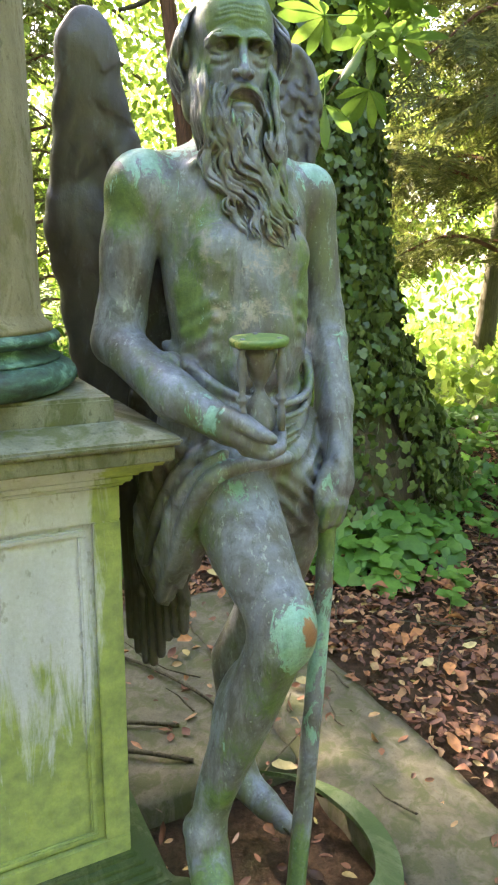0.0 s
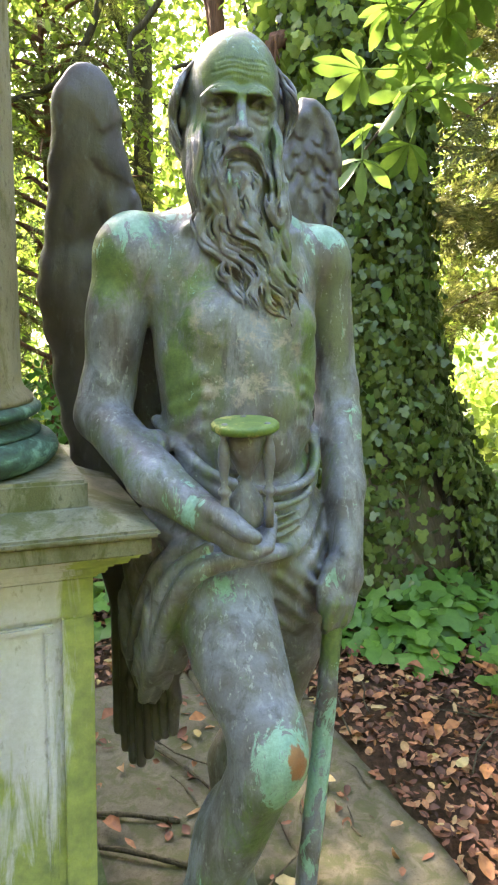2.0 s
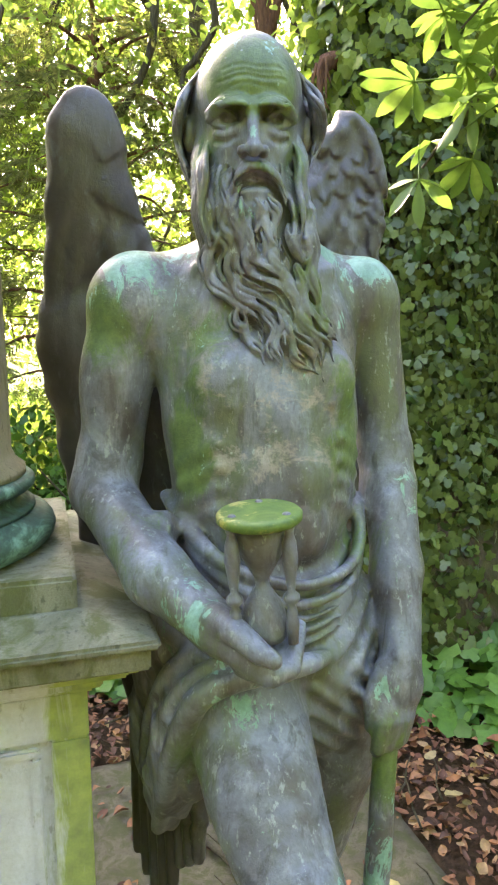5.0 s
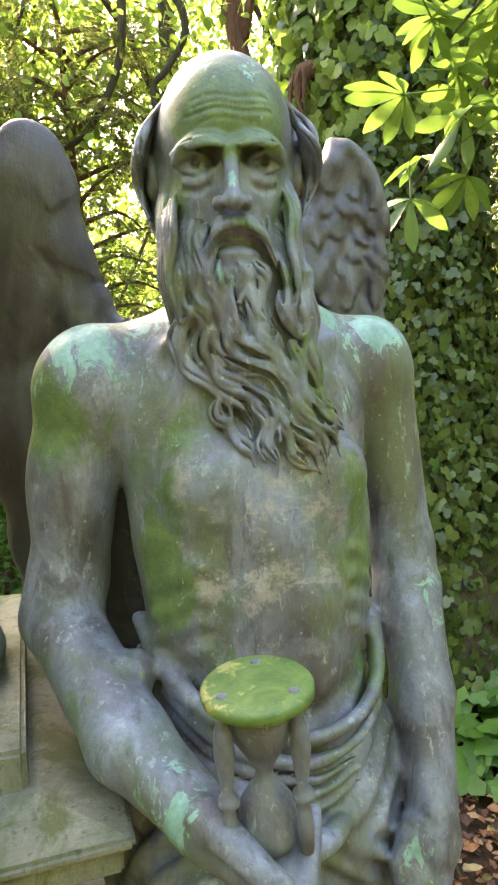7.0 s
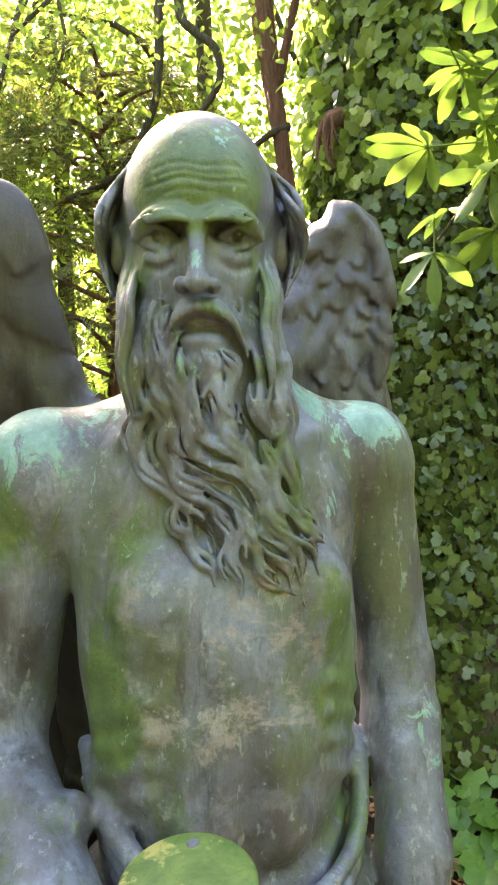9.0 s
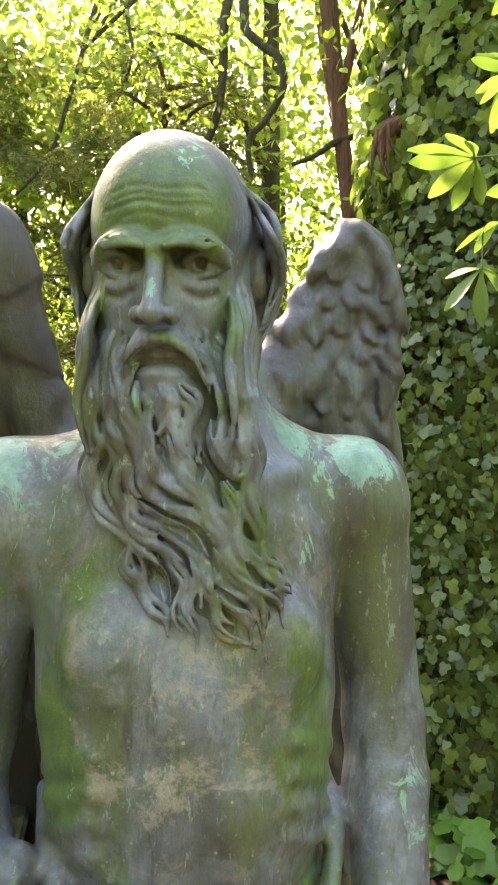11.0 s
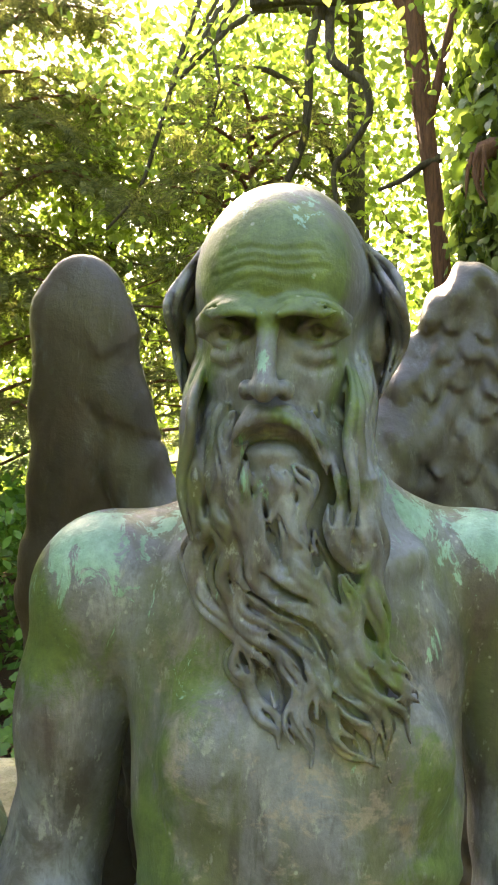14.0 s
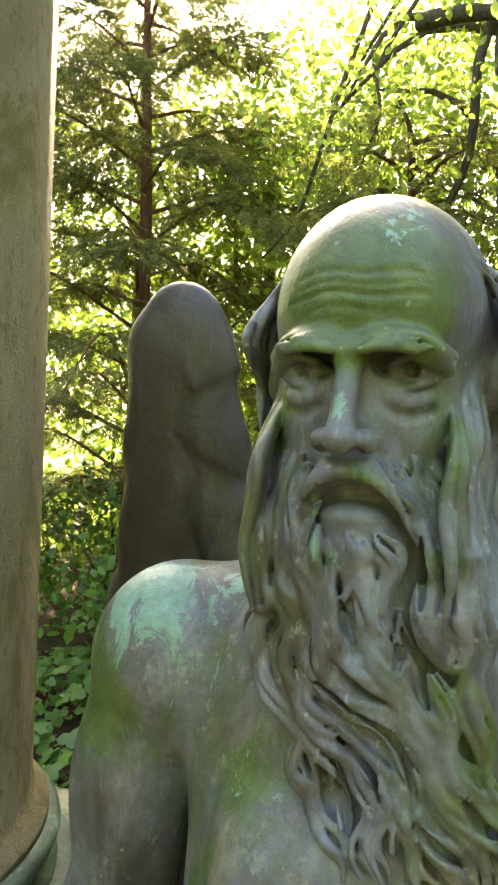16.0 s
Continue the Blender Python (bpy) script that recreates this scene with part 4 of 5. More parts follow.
    for line, r in (([(0.000, -0.056), (-0.011, -0.062), (-0.022, -0.080), (-0.026, -0.104), (-0.020, -0.126)], 0.0048), ([(0.004, -0.056), (0.018, -0.061), (0.033, -0.075), (0.045, -0.094), (0.050, -0.116), (0.048, -0.136)], 0.0050)):
        c.chain([Hd(x, beard_front(x, z) - 0.008, z) for x, z in line], [r * 0.8, r, r, r * 0.85, r * 0.4, r * 0.3][:len(line)], 0.004, 18)
        bundle(line[1:], 0.0044, 0.0035, 4, 0.0024, 0.0007, 0.0012)
        side, reach = math.copysign(1, line[1][0]), 1.0 if line[1][0] > 0 else 0.72
        for i in range(10):
            a = i / 9
            x0, x1 = 0.002 + (0.001 + 0.013 * a) * side, 0.002 + (0.002 + 0.034 * a) * reach * side
            z1 = -0.0665 - 0.024 * a ** 1.5 + rng.uniform(-0.002, 0.002)
            c.chain([Hd(x0, 0.0900 - 0.002 * a, -0.0525 + 0.001 * a), Hd((x0 + x1) / 2 + 0.002 * a * side, 0.0950 - 0.004 * a + 0.0012 * (i % 2), (z1 - 0.0525) / 2 + 0.002), Hd(x1, 0.0925 - 0.008 * a, z1)], [0.0014, 0.0025, 0.0012], 0.0004, 10)
    c.chain([Hd(-0.020, 0.088, -0.0765), Hd(-0.010, 0.092, -0.0705), Hd(0.003, 0.093, -0.0680), Hd(0.0166, 0.092, -0.0705), Hd(0.0273, 0.087, -0.0790), Hd(0.036, 0.083, -0.093)], [0.0020, 0.0044, 0.0052, 0.0046, 0.0030, 0.0010], 0.0008, 18, True, 0.30, ahead)
    c.egg(Hd(0.003, 0.0755, -0.0845), (0.0195, 0.0125, 0.0088), 0.002, hy)
    c.egg(Hd(0.005, 0.0700, -0.103), (0.026, 0.0165, 0.026), 0.006, hy)
    # the locks, from the cheeks down to the chest
    flows = [
        [(-0.047, -0.050), (-0.050, -0.079), (-0.053, -0.104), (-0.047, -0.125), (-0.042, -0.135), (-0.049, -0.146), (-0.055, -0.162), (-0.053, -0.177), (-0.041, -0.192), (-0.025, -0.208), (-0.008, -0.216), (0.002, -0.228), (0.010, -0.252)],
        [(-0.034, -0.066), (-0.032, -0.095), (-0.036, -0.120), (-0.030, -0.136), (-0.026, -0.153), (-0.031, -0.174), (-0.019, -0.194), (0.001, -0.209), (0.014, -0.221), (0.021, -0.237), (0.016, -0.258), (0.019, -0.275)],
        [(-0.022, -0.088), (-0.024, -0.103), (-0.018, -0.127), (-0.007, -0.147), (-0.010, -0.168), (0.002, -0.182), (0.022, -0.189), (0.036, -0.204), (0.045, -0.220), (0.040, -0.237), (0.036, -0.257)],
        [(-0.004, -0.106), (-0.003, -0.131), (0.002, -0.155), (0.013, -0.168), (0.032, -0.177), (0.044, -0.192), (0.051, -0.208), (0.061, -0.229), (0.075, -0.249), (0.083, -0.262), (0.081, -0.281), (0.087, -0.302)],
        [(0.013, -0.106), (0.016, -0.131), (0.020, -0.151), (0.027, -0.169), (0.040, -0.183), (0.048, -0.204), (0.058, -0.223), (0.066, -0.245)],
    ]
    right = [
        [(0.043, -0.100), (0.048, -0.115), (0.047, -0.131), (0.051, -0.147), (0.059, -0.159), (0.066, -0.157)],
        [(0.057, -0.066), (0.063, -0.086), (0.066, -0.111), (0.070, -0.136), (0.071, -0.160), (0.074, -0.185), (0.079, -0.210), (0.087, -0.227), (0.098, -0.236)],
        [(0.050, -0.098), (0.062, -0.123), (0.065, -0.139), (0.061, -0.158)],
        [(0.052, -0.163), (0.058, -0.188), (0.063, -0.209), (0.069, -0.228), (0.081, -0.242), (0.093, -0.258), (0.100, -0.278)],
    ]
    tips = [
        [(-0.012, -0.090), (-0.014, -0.110), (-0.008, -0.132), (-0.004, -0.150)],
        [(0.004, -0.092), (0.007, -0.112), (0.003, -0.134)],
        [(0.020, -0.090), (0.026, -0.108), (0.022, -0.132), (0.028, -0.152)],
        [(0.012, -0.094), (0.013, -0.116), (0.020, -0.140)],
        [(0.036, -0.215), (0.041, -0.237), (0.045, -0.253), (0.051, -0.270), (0.061, -0.284), (0.078, -0.290)],
        [(0.003, -0.200), (0.020, -0.214), (0.030, -0.232), (0.026, -0.253), (0.030, -0.274), (0.034, -0.290)],
        [(-0.014, -0.218), (-0.011, -0.235), (-0.003, -0.256), (0.007, -0.269), (0.013, -0.279)],
        [(-0.018, -0.215), (-0.021, -0.233), (-0.014, -0.242), (-0.006, -0.250)],
        [(0.046, -0.240), (0.058, -0.253), (0.070, -0.268), (0.076, -0.287)],
        [(0.064, -0.205), (0.078, -0.228), (0.094, -0.243), (0.102, -0.254)],
    ]

    cheeks = [
        [(0.026, -0.056), (0.038, -0.072), (0.050, -0.092), (0.054, -0.115), (0.052, -0.140)],
        [(0.040, -0.046), (0.050, -0.066), (0.057, -0.090), (0.058, -0.118), (0.062, -0.145)],
        [(-0.024, -0.056), (-0.033, -0.072), (-0.034, -0.096), (-0.027, -0.122)],
        [(-0.036, -0.046), (-0.043, -0.066), (-0.040, -0.094), (-0.043, -0.124)],
        [(0.034, -0.050), (0.044, -0.070), (0.053, -0.094), (0.056, -0.120)],
        [(-0.030, -0.050), (-0.038, -0.070), (-0.038, -0.094), (-0.036, -0.120)],
    ]

    def between(a, b, s=0.5):
        m = max(len(a), len(b))
        pa, pb = glide([(x, 0, z) for x, z in a], m), glide([(x, 0, z) for x, z in b], m)
        return [((p * (1 - s) + q * s).x, (p * (1 - s) + q * s).z) for p, q in zip(pa, pb)]

    for a, b in zip(flows, flows[1:]):
        bundle(between(a, b), 0.0058, -0.0050)
    bundle(between(flows[4], right[3]), 0.0060, -0.005)
    bundle(between(right[1], right[3]), 0.0050, -0.005)
    for line in cheeks:
        bundle(line, 0.0056, 0.0, 5, 0.0022, 0.0018, 0.0012)
    for line in flows:
        bundle(line, 0.0062, 0.0030, 4)
    for line in right:
        bundle(line, 0.0054, 0.0030, 4)
    for line in tips:
        bundle(line, 0.0042, 0.0025, 3)
    # deep hollows between the locks
    for wide, line in (
            (0.0038, [(0.001, -0.129), (0.009, -0.153)]),
            (0.0032, [(0.041, -0.092), (0.043, -0.110), (0.044, -0.131)]),
            (0.0032, [(-0.003, -0.164), (0.011, -0.173), (0.028, -0.180)]),
            (0.0026, [(-0.012, -0.177), (0.011, -0.188), (0.028, -0.195), (0.041, -0.212), (0.047, -0.235)]),
            (0.0026, [(0.003, -0.205), (0.023, -0.219), (0.029, -0.233)]),
            (0.0030, [(0.003, -0.228), (0.011, -0.250)]),
            (0.0036, [(0.036, -0.147), (0.033, -0.163)]),
            (0.0034, [(0.055, -0.107), (0.059, -0.131)]),
            (0.0032, [(0.065, -0.217), (0.077, -0.238), (0.089, -0.246)]),
            (0.0032, [(-0.044, -0.112), (-0.042, -0.128)]),
            (0.0030, [(0.044, -0.241), (0.057, -0.251), (0.068, -0.259)]),
            (0.0030, [(-0.017, -0.220), (-0.011, -0.232)]),
            (0.0028, [(0.052, -0.270), (0.068, -0.282)])):
        pts = [Hd(x, beard_front(x, z), z) for x, z in line]
        c.chain(pts, [0.0012] + [wide] * max(1, len(pts) - 2) + [0.0012], 0.0012, 14, True, 0.4, ahead)
    return c.skin()


def blobs(p, spots):
    out = np.zeros(len(p))
    for x, y, z, r, a in spots:
        out += a * np.exp(-np.sum((p - (x, y, z)) ** 2, 1) / r ** 2)
    return np.clip(out, 0, 1).astype(np.float32)


def build_statue():
    verts, quads = joined([model_body(), model_head()])
    me = raw("statue", verts, quads, True)
    stains = {
        "verdigris": [(-0.175, 1.15, 1.36, 0.055, 1.0), (0.118, 1.30, 1.355, 0.042, 1.0), (0.05, 1.27, 1.375, 0.035, 0.7), (-0.10, 1.2, 1.375, 0.035, 0.7), (0.09, 0.935, 0.665, 0.045, 1.2), (0.10, 0.945, 0.62, 0.040, 1.2), (0.095, 0.95, 0.585, 0.03, 0.8), (-0.015, 1.05, 0.83, 0.028, 0.8), (-0.07, 1.005, 0.975, 0.04, 0.6), (0.172, 1.27, 1.06, 0.03, 0.7), (0.145, 1.165, 0.82, 0.022, 0.7), (-0.04, 1.06, 0.88, 0.03, 0.5), (0.01, 1.16, 1.60, 0.035, 0.40), (-0.03, 1.17, 1.605, 0.03, 0.35), (-0.010, 1.118, 1.487, 0.009, 0.7), (0.10, 1.235, 1.30, 0.030, 0.55), (0.12, 1.25, 1.25, 0.028, 0.55)],
        "algae": [(-0.205, 1.150, 1.275, 0.040, 0.75), (-0.215, 1.150, 1.320, 0.026, 0.6), (-0.06, 1.130, 1.275, 0.045, 0.42), (0.085, 1.215, 1.185, 0.035, 0.6), (0.105, 1.235, 1.10, 0.035, 0.6), (-0.02, 1.12, 1.04, 0.03, 0.4), (-0.112, 1.115, 1.15, 0.030, 1.0), (-0.110, 1.105, 1.11, 0.032, 1.1), (-0.105, 1.095, 1.08, 0.028, 1.0), (-0.14, 1.12, 1.20, 0.035, 0.5), (-0.095, 1.10, 1.19, 0.03, 0.5), (-0.01, 1.13, 1.565, 0.052, 1.0), (0.03, 1.15, 1.545, 0.035, 0.8), (-0.05, 1.14, 1.55, 0.035, 0.8), (0.045, 1.165, 1.475, 0.024, 1.0), (0.03, 1.145, 1.440, 0.016, 0.9), (0.0, 1.13, 1.450, 0.012, 0.7), (0.012, 1.13, 1.48, 0.012, 0.7), (-0.080, 1.160, 1.48, 0.024, 1.0), (0.058, 1.175, 1.50, 0.022, 0.9), (-0.02, 1.125, 1.525, 0.020, 0.7), (0.035, 1.16, 1.40, 0.022, 0.6), (0.04, 1.15, 1.34, 0.022, 0.6), (-0.03, 1.14, 1.40, 0.012, 0.5), (0.055, 1.18, 1.30, 0.035, 0.7), (0.075, 1.19, 1.22, 0.04, 0.45), (-0.10, 1.10, 1.11, 0.045, 1.0), (-0.10, 1.10, 1.23, 0.05, 0.6), (-0.21, 1.14, 1.28, 0.05, 0.6), (0.09, 1.2, 1.12, 0.05, 0.7), (-0.15, 1.05, 1.01, 0.06, 0.42), (-0.06, 1.0, 0.95, 0.05, 0.55), (0.07, 0.97, 0.58, 0.05, 0.9), (0.04, 0.985, 0.50, 0.04, 0.8), (0.0, 1.0, 0.40, 0.04, 0.8), (-0.03, 1.0, 0.30, 0.04, 0.8), (-0.07, 1.06, 0.76, 0.04, 0.7), (0.10, 1.22, 0.98, 0.05, 0.6), (0.15, 1.17, 0.76, 0.035, 0.8), (-0.05, 0.95, 0.14, 0.09, 0.8)],
        "rust": [(0.105, 0.935, 0.665, 0.022, 1.0), (0.11, 0.945, 0.635, 0.018, 1.0)],
        "pale": [(-0.04, 1.1, 1.17, 0.09, 1.0), (0.05, 1.13, 1.14, 0.09, 1.0), (0.1, 1.2, 1.25, 0.06, 0.8), (-0.12, 1.1, 1.25, 0.06, 0.6)],
    }
    x, y, z = verts.T
    # bare: brown metal, plus shade coloured into the left wing and low cloth
    bare = soft_step(0.16, 0.21, -x) * soft_step(1.20, 1.25, y) + 0.32 * soft_step(0.09, 0.12, -x) * soft_step(1.10, 1.16, y) * (1 - soft_step(0.86, 0.92, z)) + 0.6 * soft_step(1.30, 1.36, y) * (1 - soft_step(0.5, 0.7, z)) + 0.6 * soft_step(1.20, 1.26, y) * (1 - soft_step(0.60, 0.68, z)) * soft_step(0.08, 0.11, -x)
    bare = bare + 0.8 * soft_step(1.37, 1.41, y) * soft_step(-0.06, -0.02, x) * soft_step(0.7, 0.8, z)
    me.attributes.new("bare", "FLOAT", "POINT").data.foreach_set("value", np.clip(bare, 0, 1).astype(np.float32))
    for name, spots in stains.items():
        me.attributes.new(name, "FLOAT", "POINT").data.foreach_set("value", blobs(verts, spots))
    ob = shared("statue", me, BRONZE)
    return tagged(ob, "weathered green-grey bronze statue of a winged bearded old man", "statue")


build_statue()


def build_hourglass():
    base = thing("hourglass", "green patinated bronze hourglass held in the statue's hand", "hourglass")
    base.matrix_world = pose(0.020, 1.002, 0.952, 3, -3, 20)
    part("top_plate", lathe([(0.030, 0.124), (0.040, 0.125), (0.0435, 0.128), (0.0435, 0.134), (0.041, 0.1365), (0.03, 0.1365)], 40), ALGAE, base, "round plate covered in bright green algae")
    for a in (200, 320, 80):
        ob = part("bolt", lathe([(0.0045, 0.0), (0.0045, 0.0025), (0.003, 0.004)], 10), BRONZE, base)
        ob.location = (0.031 * math.cos(radians(a)), 0.031 * math.sin(radians(a)), 0.1342)
    part("bulb", lathe([(0.022, 0.0), (0.025, 0.012), (0.021, 0.035), (0.008, 0.056), (0.0065, 0.062), (0.009, 0.068), (0.022, 0.092), (0.026, 0.112), (0.024, 0.124)], 28), BRONZE, base)
    me = bpy.data.meshes.new("baluster")
    prof = [(0.0055, 0.0), (0.007, 0.02), (0.0055, 0.036), (0.004, 0.042), (0.0085, 0.047), (0.0085, 0.052), (0.004, 0.057), (0.0055, 0.07), (0.0082, 0.09), (0.007, 0.108), (0.0042, 0.117), (0.006, 0.124)]
    bm = lathe(prof, 16)
    bm.to_mesh(me)
    bm.free()
    for a in (200, 320, 80):
        ob = shared("baluster", me, BRONZE, base)
        ob.location = (0.033 * math.cos(radians(a)), 0.033 * math.sin(radians(a)), 0.0)
    return base


def algae_material():
    k = Mat("bright algae on bronze")
    n = k.noise(40, 5, 0.7, None, 0.8)
    c = k.mix(k.ramp(n, 0.3, 0.65), (0.045, 0.11, 0.025), (0.15, 0.23, 0.05))
    c = k.mix(k.ramp(k.noise(30, 6, 0.7), 0.54, 0.60), c, (0.38, 0.36, 0.11))
    return k.finish(c, 0.55, 0, n, 0.3, 0.002)


ALGAE = algae_material()
build_hourglass()


def build_scythe():
    base = thing("scythe", "green patinated bronze scythe held by the statue, blade down", "scythe")
    v, f = tube(glide([(0.150, 1.180, 0.80), (0.149, 1.178, 0.70), (0.139, 1.150, 0.50), (0.123, 1.110, 0.285), (0.104, 1.075, 0.0)], 26), [0.015 + 0.004 * i / 25 for i in range(26)], 16, 0.05, 3)
    me = raw("shaft", v, f, True)
    p = v.reshape(-1, 3)
    me.attributes.new("verdigris", "FLOAT", "POINT").data.foreach_set("value", blobs(p, [(0.14, 1.15, 0.55, 0.09, 0.75), (0.14, 1.15, 0.42, 0.08, 0.65)]))
    me.attributes.new("algae", "FLOAT", "POINT").data.foreach_set("value", blobs(p, [(0.15, 1.18, 0.72, 0.07, 0.9), (0.105, 1.07, 0.08, 0.1, 0.8)]))
    shared("shaft", me, BRONZE, base)
    pts = glide([(0.02, 1.41, 0.014), (0.12, 1.395, 0.016), (0.20, 1.345, 0.02), (0.265, 1.27, 0.02), (0.297, 1.18, 0.022), (0.285, 1.08, 0.03), (0.22, 1.01, 0.04)], 30)
    bm = bmesh.new()
    rows = []
    for i, q in enumerate(pts):
        way = (pts[min(i + 1, 29)] - pts[max(i - 1, 0)]).normalized()
        out = way.cross(Vector((0, 0, 1)))
        w = 0.028 * min(1.0, 0.15 + i / 14)
        rows.append([bm.verts.new(q - out * w + Vector((0, 0, -0.004))), bm.verts.new(q + Vector((0, 0, 0.005))), bm.verts.new(q + out * w + Vector((0, 0, 0.012))), bm.verts.new(q + out * w), bm.verts.new(q + Vector((0, 0, -0.006)))])
    for a, b in zip(rows, rows[1:]):
        for k in range(5):
            bm.faces.new((a[k], a[(k + 1) % 5], b[(k + 1) % 5], b[k]))
    bm.faces.new(rows[0])
    bm.faces.new(rows[-1][::-1])
    bmesh.ops.recalc_face_normals(bm, faces=bm.faces)
    part("blade", bm, PANEL_GREEN, base, "curved mossy blade lying on the ground")
    return base


build_scythe()


def build_rock():
    c = Clay((-0.36, 0.70, -0.1), (0.12, 1.22, 0.14), 0.008)
    c.egg((-0.10, 0.96, -0.02), (0.19, 0.13, 0.125), 0.02)
    c.egg((-0.20, 1.06, -0.02), (0.09, 0.08, 0.10), 0.03)
    c.egg((-0.02, 0.90, 0.0), (0.09, 0.10, 0.105), 0.02)
    v, f = c.skin()
    v = np.array([p + 0.014 * np.array(noise.noise_vector(Vector(p) * 14)) for p in v])
    ob = shared("rock_base", raw("rock_base", v, f, True), PANEL_GREEN)
    return tagged(ob, "rough green mossy rock under the statue's raised foot", "rock")


build_rock()


# ---- trees and undergrowth ----
def foliage(rng, centres, spread, per, size, shape=(LEAF_V, LEAF_F), droop=0.5, up=0.6):
    """Leaves in loose clumps round centres."""
    n = len(centres) * per
    at = np.repeat(centres, per, 0) + rng.normal(0, 1, (n, 3)) * spread
    way = rng.normal(0, 1, (n, 3))
    way[:, 2] -= droop
    face = rng.normal(0, 0.5, (n, 3))
    face[:, 2] += up
    return scatter(*shape, at, way, face, size * rng.uniform(0.6, 1.25, n))


def in_egg(rng, n, c, r, hollow=0.0):
    d = unit(rng.normal(0, 1, (n, 3)))
    s = (hollow ** 3 + (1 - hollow ** 3) * rng.uniform(0, 1, n)) ** (1 / 3)
    return np.array(c) + d * s[:, None] * np.array(r)


def limbs_to(rng, root, targets, r0, bend=0.3, n=7):
    out = []
    for t in targets:
        t = np.array(t)
        mid = (np.array(root) + t) / 2 + rng.normal(0, bend, 3) + (0, 0, bend)
        out.append(tube(glide([tuple(root), tuple(mid), tuple(t)], n), list(np.linspace(r0, r0 * 0.2, n)), 6, 0.08, rng.randint(999)))
    return out


def build_tree(name, label, at, height, crown, leaf_n, per, size, seed, trunk_r=0.14, bark=None, leaves=None, limbs=14, spread=(0.26, 0.26, 0.14), lean=(0, 0)):
    rng = np.random.RandomState(seed)
    base = thing(name, label, "tree", "trees of the wood behind the statue")
    x, y = at
    path = glide([(x, y, -0.15), (x + lean[0] * 0.3 + 0.1, y, height * 0.35), (x + lean[0], y + lean[1], height)], 14)
    v, f = tube(path, [trunk_r * (1.35 if i == 0 else 1.0) * (1 - 0.75 * i / 13) for i in range(14)], 12, 0.06, seed)
    shared("trunk", raw("trunk", v, f, True), bark or GREY_BARK, base)
    c, r = crown
    clumps = in_egg(rng, leaf_n, c, r, 0.25)
    ends = clumps[rng.choice(len(clumps), limbs, False)]
    v, f = joined([q for e in ends for q in limbs_to(rng, path[rng.randint(6, 13)], [e], trunk_r * 0.35, 0.2)])
    tagged(shared("branchwork", raw("branchwork", v, f, True), bark or GREY_BARK, base), kind="stuff")
    v, f = foliage(rng, clumps, spread, per, size)
    tagged(shared("crown", raw("crown", v, f), leaves or GREEN, base), kind="stuff")
    return base


def build_yew(label, at, height, reach, sprays, seed, low=0.3, trunk_r=0.07):
    """A yew with drooping, feathery branches."""
    rng = np.random.RandomState(seed)
    base = thing("yew_tree", label, "tree", "yews")
    x, y = at
    path = glide([(x, y, -0.15), (x + 0.03, y + 0.05, height * 0.5), (x - 0.04, y, height)], 12)
    v, f = tube(path, [trunk_r * (1 - 0.7 * i / 11) for i in range(12)], 10, 0.08, seed)
    shared("trunk", raw("trunk", v, f, True), RED_BARK, base)
    boughs, ats, ways, faces = [], [], [], []
    count = 46
    for i in range(count):
        z = low + (height - low) * (i / count) ** 0.9
        a = i * 2.4 + rng.uniform(-0.3, 0.3)
        l = reach * (1 - 0.55 * i / count) * rng.uniform(0.75, 1.15)
        d = np.array((math.cos(a), math.sin(a), 0))
        tip = np.array((x, y, z)) + d * l + (0, 0, rng.uniform(-0.1, 0.25) * l)
        mid = np.array((x, y, z)) + d * l * 0.5 + (0, 0, 0.18 * l)
        curve = np.array([tuple(p) for p in glide([(x, y, z), tuple(mid), tuple(tip)], 10)])
        boughs.append(tube([tuple(p) for p in curve], list(np.linspace(0.022, 0.004, 10)), 5, 0.1, i))
        side = np.cross(d, (0, 0, 1))
        m = int(sprays / count)
        s = rng.uniform(0.18, 1.0, m) ** 0.8
        p = np.stack([np.interp(s * 9, np.arange(10), curve[:, k]) for k in range(3)], 1)
        off = rng.normal(0, 0.20, m)
        ats.append(p + side * off[:, None] + rng.normal(0, 0.05, (m, 3)) - (0, 0, 0.05) * np.abs(off)[:, None])
        w = d * 0.6 + side * np.sign(off)[:, None] * 0.8 + rng.normal(0, 0.35, (m, 3))
        w[:, 2] -= 0.35
        ways.append(w)
        fc = rng.normal(0, 0.35, (m, 3))
        fc[:, 2] += 1
        faces.append(fc)
    v, f = joined(boughs)
    tagged(shared("branchwork", raw("branchwork", v, f, True), RED_BARK, base), kind="stuff")
    at3 = np.concatenate(ats)
    v, f = scatter(SPRAY_V, SPRAY_F, at3, np.concatenate(ways), np.concatenate(faces), rng.uniform(0.14, 0.28, len(at3)))
    tagged(shared("needles", raw("needles", v, f), YEW, base), kind="stuff")
    return base


# the thick ivy-clad trunk behind the statue
TRUNK = [(-0.2, 0.86), (0.15, 0.84), (0.42, 0.74), (0.65, 0.63), (0.97, 0.52), (1.35, 0.44), (2.0, 0.36), (3.0, 0.29), (4.5, 0.25), (6.5, 0.20)]
TRUNK_AT = (0.20, 3.78)


def trunk_r(z):
    return np.interp(z, [p[0] for p in TRUNK], [p[1] for p in TRUNK])


def trunk_x(z):
    return TRUNK_AT[0] + 0.01 * np.clip(z - 1, 0, 5) + 0.10 * np.clip(0.9 - z, 0, 1)


